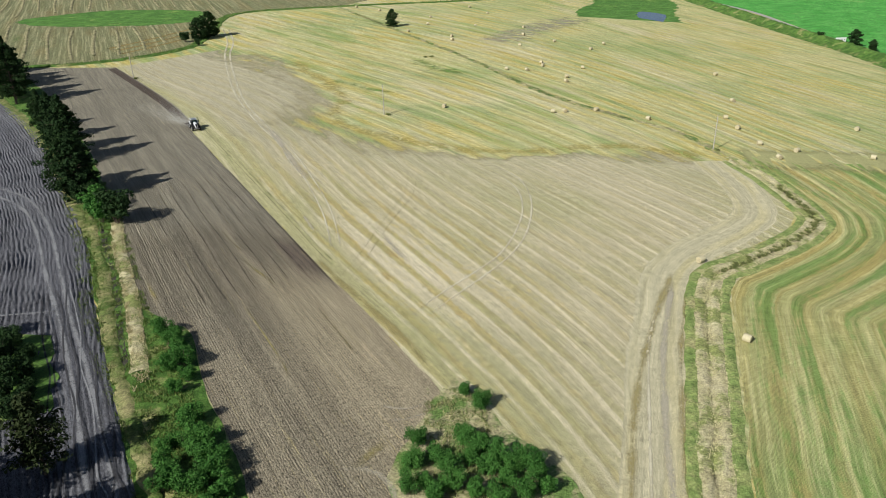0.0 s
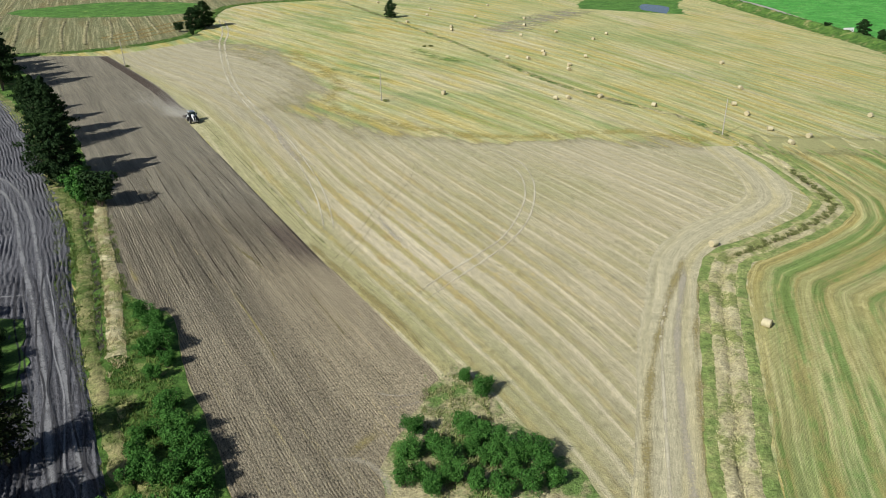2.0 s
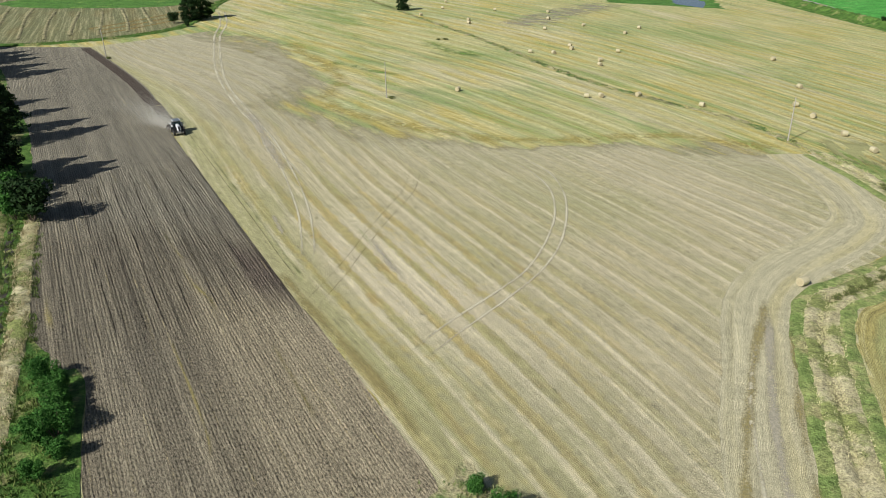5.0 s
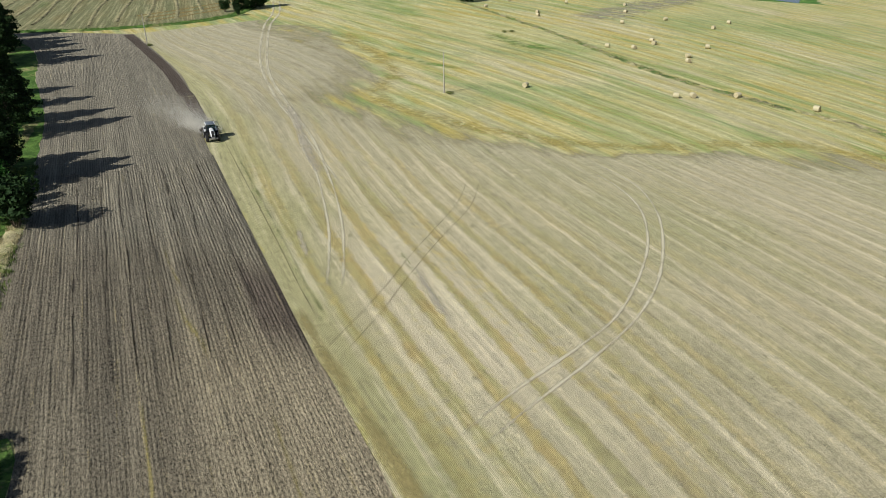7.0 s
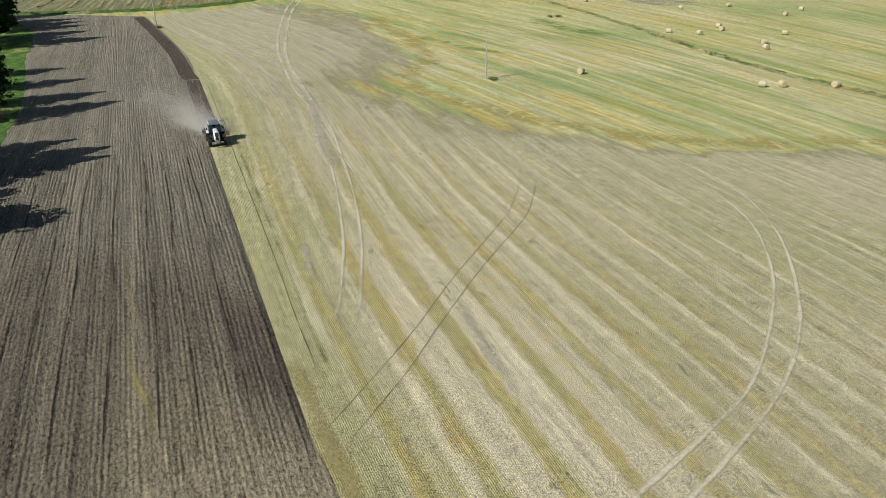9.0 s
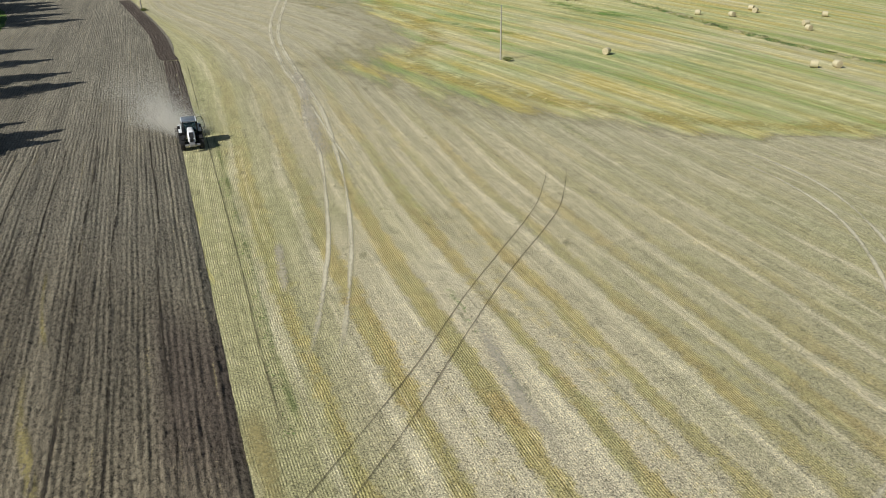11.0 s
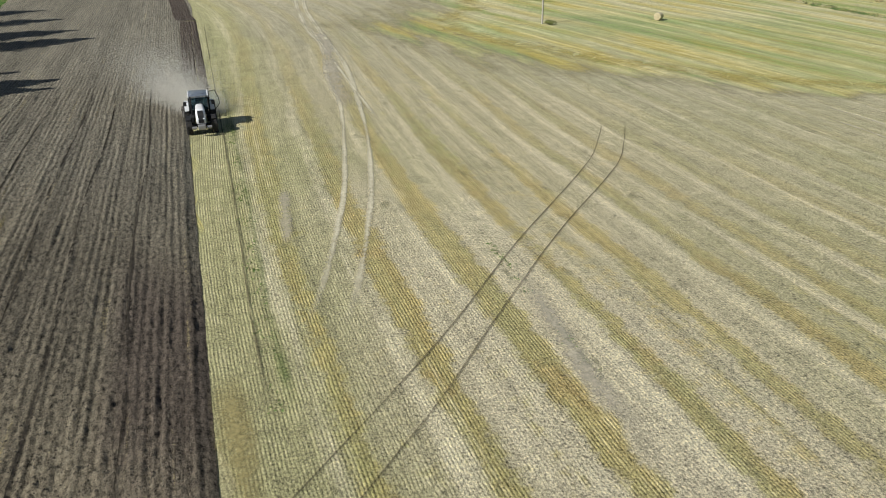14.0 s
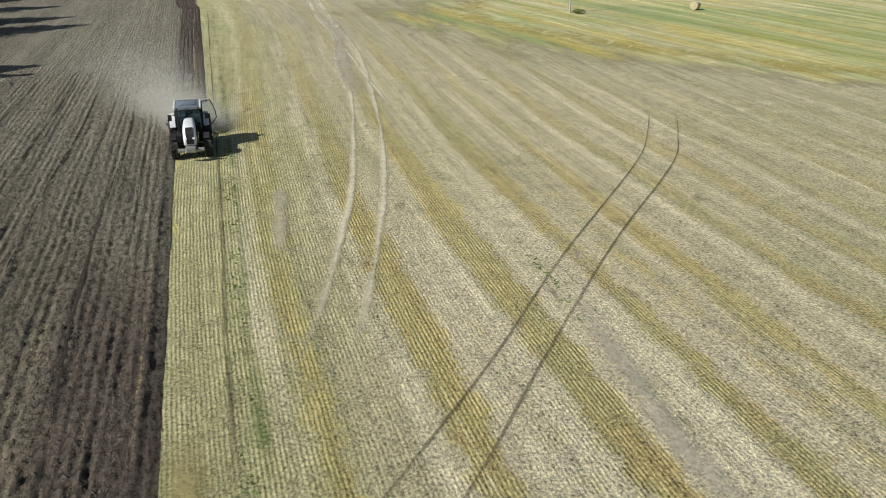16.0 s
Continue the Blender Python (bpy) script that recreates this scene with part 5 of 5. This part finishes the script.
for sx in (-1, 1):
    bm = bmesh.new()
    box(bm, 0.14, 0.06, 0.10, pose(sx * 0.215, 2.655, 1.36, 35, 0, 0), 0.02)
    part("headlight", bm, plain_mat("lamp_glass", (0.75, 0.78, 0.8), 0.1, spec=0.8, var=0.05), hood, "clear headlight")
    bm = bmesh.new()
    box(bm, 0.03, 1.5, 0.34, pose(sx * 0.40, 1.35, 1.24, 5, 0, 0), 0.01)
    part("side_grille", bm, GRAPHITE, tractor)
bm = bmesh.new()
box(bm, 0.58, 0.40, 0.34, pose(0, 2.88, 0.80), 0.06)
part("front_weight", bm, STEEL, tractor, "pale grey front weight block")
for sx in (-1, 1):
    bm = bmesh.new()
    rod(bm, (sx * 0.36, 2.85, 0.75), (sx * 0.72, 2.85, 0.75), 0.12, n=12)
    part("linkage_arm", bm, STEEL, tractor)
    # rear fender: an arched shell over the wheel
    bm = bmesh.new()
    rings = []
    for k in range(12):
        a = radians(26 + 124 * k / 11)
        y, z = -0.95 + 1.04 * math.cos(a), 0.90 + 1.04 * math.sin(a)
        yi, zi = -0.95 + 0.99 * math.cos(a), 0.90 + 0.99 * math.sin(a)
        rings.append([(sx * 0.80, y, z), (sx * 1.10, y, z), (sx * 1.12, yi, zi), (sx * 0.80, yi, zi)])
    loft(bm, rings)
    part("rear_fender", bm, SILVER, tractor, "silver-white rear fender")
    bm = bmesh.new()
    rings = []
    for k in range(7):
        a = radians(48 + 80 * k / 6)
        y, z = 1.75 + 0.76 * math.cos(a), 0.66 + 0.76 * math.sin(a)
        rings.append([(sx * 0.74, y, z), (sx * 1.08, y, z), (sx * 1.08, y - 0.03, z - 0.04), (sx * 0.74, y - 0.03, z - 0.04)])
    loft(bm, rings)
    part("front_fender", bm, GRAPHITE, tractor)
    bm = bmesh.new()
    box(bm, 0.34, 0.95, 0.5, pose(sx * 0.62, 0.35, 0.85), 0.08)
    part("fuel_tank" if sx > 0 else "step_box", bm, GRAPHITE, tractor)
    bm = bmesh.new()
    rod(bm, (sx * 0.70, 0.40, 2.2), (sx * 1.0, 0.50, 2.16), 0.02, n=6)
    mirror_arm = part("mirror_arm", bm, GRAPHITE, tractor)
    bm = bmesh.new()
    box(bm, 0.22, 0.07, 0.36, pose(sx * 1.03, 0.50, 2.06), 0.03)
    part("mirror", bm, GRAPHITE, mirror_arm)
for z in (0.45, 0.72, 1.0):
    bm = bmesh.new()
    box(bm, 0.34, 0.30, 0.04, pose(-0.98, 0.25, z), 0.01)
    part("step", bm, GRAPHITE, tractor)

# cab: floor tub, posts, panes, roof
bm = bmesh.new()
box(bm, 1.24, 1.75, 0.55, pose(0, -0.55, 1.32), 0.06)
part("cab_floor", bm, GRAPHITE, tractor)
POSTS = {(-1, 0): ((-0.70, 0.42, 1.5), (-0.66, 0.30, 2.44)), (1, 0): ((0.70, 0.42, 1.5), (0.66, 0.30, 2.44)), (-1, 1): ((-0.80, -0.60, 1.5), (-0.74, -0.62, 2.44)), (1, 1): ((0.80, -0.60, 1.5), (0.74, -0.62, 2.44)),
         (-1, 2): ((-0.72, -1.45, 1.5), (-0.68, -1.38, 2.44)), (1, 2): ((0.72, -1.45, 1.5), (0.68, -1.38, 2.44))}
for a, b in POSTS.values():
    bm = bmesh.new()
    rod(bm, a, b, 0.05, 0.045, 8)
    part("cab_post", bm, GRAPHITE, tractor)


def pane(name, ids, parent):
    """A thin pane of glass between cab posts."""
    bm = bmesh.new()
    (a0, a1), (b0, b1) = POSTS[ids[0]], POSTS[ids[1]]
    q = [Vector(a0), Vector(b0), Vector(b1), Vector(a1)]
    n = (q[1] - q[0]).cross(q[3] - q[0]).normalized() * 0.006
    loft(bm, [[v - n for v in q], [v + n for v in q]])
    return part(name, bm, GLASS, parent)


pane("windscreen", ((-1, 0), (1, 0)), tractor)
pane("side_window", ((1, 0), (1, 1)), tractor)
pane("side_window", ((1, 1), (1, 2)), tractor)
pane("side_window", ((-1, 1), (-1, 2)), tractor)
pane("rear_window", ((-1, 2), (1, 2)), tractor)
bm = bmesh.new()
box(bm, 1.34, 1.95, 0.20, pose(0, -0.55, 2.53), 0.08)
box(bm, 0.95, 1.0, 0.06, pose(0, -0.5, 2.65), 0.025)
roof = smooth_all(part("roof", bm, ROOFPAINT, tractor, "dark blue-grey cab roof"), 35)
for sx in (-1, 1):
    bm = bmesh.new()
    box(bm, 0.12, 1.85, 0.19, pose(sx * 0.72, -0.55, 2.53), 0.05)
    part("roof_edge", bm, SILVER, roof, "silver-white roof edge")
    for x in (0.45, 0.25):
        bm = bmesh.new()
        box(bm, 0.15, 0.06, 0.09, pose(sx * x, 0.44, 2.52), 0.02)
        part("work_light", bm, STEEL, roof)
bm = bmesh.new()
box(bm, 0.5, 0.5, 0.14, pose(0, -0.75, 1.72), 0.05)
box(bm, 0.46, 0.12, 0.6, pose(0, -1.0, 2.05), 0.05)
part("seat", bm, GRAPHITE, tractor)
bm = bmesh.new()
rod(bm, (0, 0.15, 1.5), (0, 0.0, 1.95), 0.04)
bmesh.ops.create_cone(bm, cap_ends=True, segments=16, radius1=0.19, radius2=0.19, depth=0.03, matrix=pose(0, -0.02, 1.98, 30, 0, 0))
part("steering_wheel", bm, GRAPHITE, tractor)
bm = bmesh.new()
rod(bm, (0.60, 0.52, 1.2), (0.60, 0.52, 2.60), 0.055, n=10)
part("exhaust", bm, GRAPHITE, tractor)
# the door on the left side stands open, hinged on the middle post
door = new("cab_door")
door.parent = tractor
door.matrix_basis = pose(-0.80, -0.60, 1.42, 0, 0, 35)
OUT = [(0.0, 0.0), (-0.55, -0.25), (-0.95, 0.10), (-0.90, 0.55), (-0.62, 1.24), (0.0, 1.24)]
for (a, z), (b, w) in zip(OUT, OUT[1:] + OUT[:1]):
    bm = bmesh.new()
    rod(bm, (a, 0, z), (b, 0, w), 0.028, n=8)
    part("door_frame", bm, GRAPHITE, door)
bm = bmesh.new()
loft(bm, [[(a * 0.97 - 0.01, -0.005, z * 0.98 + 0.01) for a, z in OUT], [(a * 0.97 - 0.01, 0.005, z * 0.98 + 0.01) for a, z in OUT]])
part("door_glass", bm, CLEAR, door)

# ---- the cultivator behind it ----
cultivator = new("disc_cultivator")
tagged(cultivator, "dark steel disc cultivator mounted behind the tractor", "cultivator")
for y in (-2.7, -3.5):
    bm = bmesh.new()
    box(bm, 2.5, 0.14, 0.14, pose(0, y, 0.75), 0.02)
    part("beam", bm, REDPAINT, cultivator)
    for k in range(9):
        bm = bmesh.new()
        x = -1.12 + 0.28 * k
        rings = [[(x + d, y - 0.15 + r * math.cos(2 * math.pi * i / 14), 0.27 + r * math.sin(2 * math.pi * i / 14)) for i in range(14)] for d, r in ((0, 0.28), (0.05, 0.12), (0.07, 0.04))]
        loft(bm, rings)
        disc = part("disc", bm, STEEL, cultivator)
        bm = bmesh.new()
        rod(bm, (x + 0.04, y - 0.15, 0.27), (x + 0.04, y, 0.72), 0.03, n=6)
        part("disc_arm", bm, REDPAINT, disc)
for sx in (-0.9, 0, 0.9):
    bm = bmesh.new()
    box(bm, 0.12, 1.9, 0.12, pose(sx, -3.3, 0.86), 0.02)
    part("frame_rail", bm, REDPAINT, cultivator)
bm = bmesh.new()
bmesh.ops.create_cone(bm, cap_ends=True, segments=18, radius1=0.26, radius2=0.26, depth=2.45, matrix=pose(0, -4.2, 0.27, 0, 90, 0))
for k in range(12):
    a = 2 * math.pi * k / 12
    box(bm, 2.45, 0.03, 0.07, Matrix.Translation((0, -4.2, 0.27)) @ Matrix.Rotation(a, 4, "X") @ pose(0, 0, 0.28))
part("roller", bm, REDPAINT, cultivator)
for sx in (-0.45, 0.45, 0):
    bm = bmesh.new()
    rod(bm, (sx, -2.7, 0.8 if sx else 1.35), (sx * 0.8, -1.5, 0.7 if sx else 1.15), 0.05)
    part("hitch_link", bm, REDPAINT, cultivator)

# ---- dust raised by the cultivator ----
dust_mat = Mat("dust", 1.0, spec=0.0)
DUSTMAT = dust_mat.done((0.72, 0.70, 0.63), 0.75)


def make_dust(name, seed, count, back, side, spread, rise, size):
    """Fine grains, thickest behind the discs and thinning as they drift."""
    rng = np.random.default_rng(seed)
    f = rng.random(count) ** 1.5
    wob = np.sin(f * 9 + seed) * 0.35
    x = side * f ** 1.2 + rng.normal(size=count) * (0.75 + spread * f) + wob
    y = -3.4 - back * f + rng.normal(size=count) * 0.45
    z = np.abs(rng.normal(size=count)) * (0.55 + rise * f) + 0.12
    c = np.stack([x, y, z], 1)
    s = size * (0.5 + rng.random(count))[:, None]
    d = rng.normal(size=(count, 3, 3))
    v = (c[:, None, :] + d / np.linalg.norm(d, axis=2, keepdims=True) * s[:, :, None]).reshape(-1, 3)
    faces = np.arange(3 * count).reshape(-1, 3)
    v[:, 2] = np.maximum(v[:, 2], 0.08)
    me = bpy.data.meshes.new(name)
    me.from_pydata(v.tolist(), [], faces.tolist())
    me.materials.append(DUSTMAT)
    ob = new(name, me)
    return tagged(ob, "pale dust cloud drifting behind the cultivator", "dust", "dust behind the tractor", kind="stuff")


dust_near = make_dust("dust_cloud", 3, 850000, 7.5, 3.2, 1.0, 1.7, 0.0095)
dust_far = make_dust("dust_cloud", 5, 420000, 22.0, 6.5, 2.2, 1.8, 0.0115)

# ---- relief close to the path: clods, stubble, turned soil ----
ALONG, ACROSS = Vector((0.4933, -0.8699, 0)), Vector((0.8699, 0.4933, 0))
ON_LINE = Vector((-45.66, 149.54, 0))            # a place on the tractor's line
SPEED, START = 3.63, -31.9                        # metres a second; place along the line at the beginning


def at_line(s, o, z=0.0):
    q = ON_LINE + ALONG * s + ACROSS * o
    return Vector((q.x, q.y, z))


def soil_height(s, o):
    """Relief of the worked soil: drilled ridges, lumps, and a deeper furrow between two passes of the discs."""
    rows = 0.027 * math.sin(o * 17.5 + 2.2 * noise.noise(Vector((o * 0.6, s * 0.12, 2.0))))
    gap = (o + 1.0 + 0.12 * noise.noise(Vector((s * 0.15, 7.0, 0)))) / 1.28
    rows -= (0.055 if round(gap) % 2 else 0.015) * math.exp(-((gap - round(gap)) * 1.28 / 0.10) ** 2)
    return rows + 0.055 * noise.noise(Vector((o * 2.2, s * 0.3, 1.0))) + 0.050 * noise.noise(Vector((o * 5.0, s * 2.6, 4.0))) + 0.045 * noise.noise(Vector((o * 10, s * 5, 8.0)))


verts, faces, rr = [], [], []
ns, no = 500, 320
for i in range(ns + 1):
    s = 2 + 60 * i / ns
    for k in range(no + 1):
        o = -1.05 + 0.004 * max(0, s - 20) - 24 * (k / no) ** 1.15
        edge = min(1, k / 9, (no - k) / 10, i / 12, (ns - i) / 12)
        q = at_line(s, o + (0.2 + 0.05 * noise.noise(Vector((s * 3.1, 3, 0)))) * max(0, 1 - k / 20))
        q.z = 0.03 + edge * (0.185 + soil_height(s, o))
        verts.append(q)
        rr.append(row_straight(q.x, q.y, -60))
for i in range(ns):
    for k in range(no):
        v = i * (no + 1) + k
        faces.append((v, v + 1, v + no + 2, v + no + 1))
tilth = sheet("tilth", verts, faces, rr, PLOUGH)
if tilth.data.polygons[0].normal.z < 0:
    tilth.data.flip_normals()
tagged(tilth, "rough brown clods and ridges of cultivated soil", "soil", kind="stuff")

rng = np.random.default_rng(4)
verts, faces = [], []
for _ in range(30000):
    s, o = 4 + 57 * rng.random(), -1.3 - 20 * rng.random() ** 1.3
    if s > 20:
        o += 0.004 * (s - 20)
    c = at_line(s, o)
    c.z = 0.21 + soil_height(s, o)
    r = 0.02 + 0.035 * rng.random() ** 2
    i = len(verts)
    for d in ((1, 0, 0), (0, 1, 0), (-1, 0, 0), (0, -1, 0), (0, 0, 1), (0, 0, -1)):
        j = r * (0.6 + 0.8 * rng.random())
        verts.append((c.x + d[0] * j, c.y + d[1] * j, c.z + d[2] * j * 0.8))
    for a, b in ((0, 1), (1, 2), (2, 3), (3, 0)):
        faces += [(i + a, i + b, i + 4), (i + b, i + a, i + 5)]
CLOD = leaf_mat("soil_clods", (0.085, 0.070, 0.054), (0.190, 0.162, 0.122))
clod_field = mesh_part("soil_clods", verts, faces, CLOD, None)
tagged(clod_field, "loose brown soil clods on the cultivated field", "soil", kind="stuff")

# cut stalks in rows
STALK = leaf_mat("stubble_stalks", (0.32, 0.275, 0.14), (0.52, 0.46, 0.27))
rng = np.random.default_rng(8)
verts, faces = [], []
for k in range(230):
    o = 1.35 + 0.15 * k
    s = -8.0 - 0.2 * k
    x, y, _ = at_line(s, o)
    for j in range(260):
        e = 0.5
        gx = (row_bent(x + e, y)[0] - row_bent(x - e, y)[0])
        gy = (row_bent(x, y + e)[0] - row_bent(x, y - e)[0])
        g = math.hypot(gx, gy)
        step = 0.26 + 0.12 * rng.random()
        x, y = x + gy / g * step, y - gx / g * step
        if y < 95 or rng.random() < 0.15 or noise.noise(Vector((x * 0.25, y * 0.25, 3))) > 0.32:
            continue
        for _ in range(2):
            px, py = x + rng.normal() * 0.035, y + rng.normal() * 0.06
            a, h, w = rng.random() * 6.283, 0.04 + 0.06 * rng.random(), 0.009
            i = len(verts)
            verts += [(px - w * math.cos(a), py - w * math.sin(a), 0.01), (px + w * math.cos(a), py + w * math.sin(a), 0.01), (px + rng.normal() * 0.05, py + rng.normal() * 0.05, 0.02 + h)]
            faces.append((i, i + 1, i + 2))
stalks = mesh_part("stubble_stalks", verts, faces, STALK, None)
tagged(stalks, "short cut straw stalks standing in rows", "stubble", kind="stuff")

# soil turned up by the cultivator as it passes, and what it turned before
tagged(ribbon("fresh_strip", [(-110.5, 249), (-98.8, 232.9), (-78.3, 204), (-67.6, 186.8), (-63.9, 181.6)], 2.5, 0.085, FRESH, step=0.6, wobble=0.15, profile=((-1, -0.02), (-0.7, 0.03), (-0.3, 0.0), (0.1, 0.04), (0.6, 0.01), (1, -0.02))),
       "dark strip of freshly turned soil", "soil", kind="structure")
turned = new("turned_soil")
tagged(turned, "dark freshly turned soil strip behind the cultivator", "soil")
CLODS = []
SEG = 1.5
for k in range(42):
    s0 = START - 4.5 + SEG * k
    verts, faces, rr = [], [], []
    for i in range(9):
        for j in range(19):
            s, o = s0 + (SEG + 0.12) * i / 8, -1.15 + 2.3 * j / 18
            rim = 0.0 if j in (0, 18) else 1.0
            q = at_line(s, o)
            q.z = 0.0 + rim * (0.10 + soil_height(s, o) * 1.2) if rim else -0.03
            verts.append(q)
            rr.append(row_straight(q.x, q.y, -60))
    for i in range(8):
        for j in range(18):
            v = i * 19 + j
            faces.append((v, v + 19, v + 20, v + 1))
    clod = sheet("soil_piece", verts, faces, rr, FRESH, turned)
    if clod.data.polygons[0].normal.z < 0:
        clod.data.flip_normals()
    CLODS.append((clod, (s0 + SEG - START + 3.4) / SPEED))


def motions():
    heading = -150.44
    times = [0.25 * k for k in range(65)]
    walk(tractor, [(t, pose(*at_line(START + SPEED * t, 0.12), 0.3 * math.sin(t * 3.1), 0.5 * math.sin(t * 2.3), heading)) for t in times])
    walk(cultivator, [(t, pose(*at_line(START + SPEED * t, 0.0, 0.02 * math.sin(t * 4.0)), 0, 0.4 * math.sin(t * 2.3), heading)) for t in times])
    for wheel, r in WHEELS:
        place = wheel.matrix_basis.translation.copy()
        walk(wheel, [(t, pose(*place, -math.degrees(SPEED * t / (r * 0.92)), 0, 0)) for t in times])
    for k, cloud in enumerate((dust_near, dust_far)):
        walk(cloud, [(t, pose(*at_line(START + SPEED * t + 0.4 * math.sin(t * 1.3 + k), 0.15 * math.sin(t * 0.9 + k), (1.25 - 0.55 * k) * (min(1.0, (t / 11.0) ** 0.8) - 1)), 0, 0, heading + 3 * math.sin(t * 0.7 + 2 * k))) for t in times])
    for clod, t in CLODS:          # each piece is heaved up as the discs reach it
        low, up = pose(0, 0, -0.30), pose(0, 0, 0)
        if t <= 0.2:
            walk(clod, [(0.0, up), (16.0, up)])
        elif t >= 15.6:
            walk(clod, [(0.0, low), (16.0, low)])
        else:
            walk(clod, [(0.0, low), (t - 0.15, low), (t + 0.2, up), (16.0, up)])


motions()
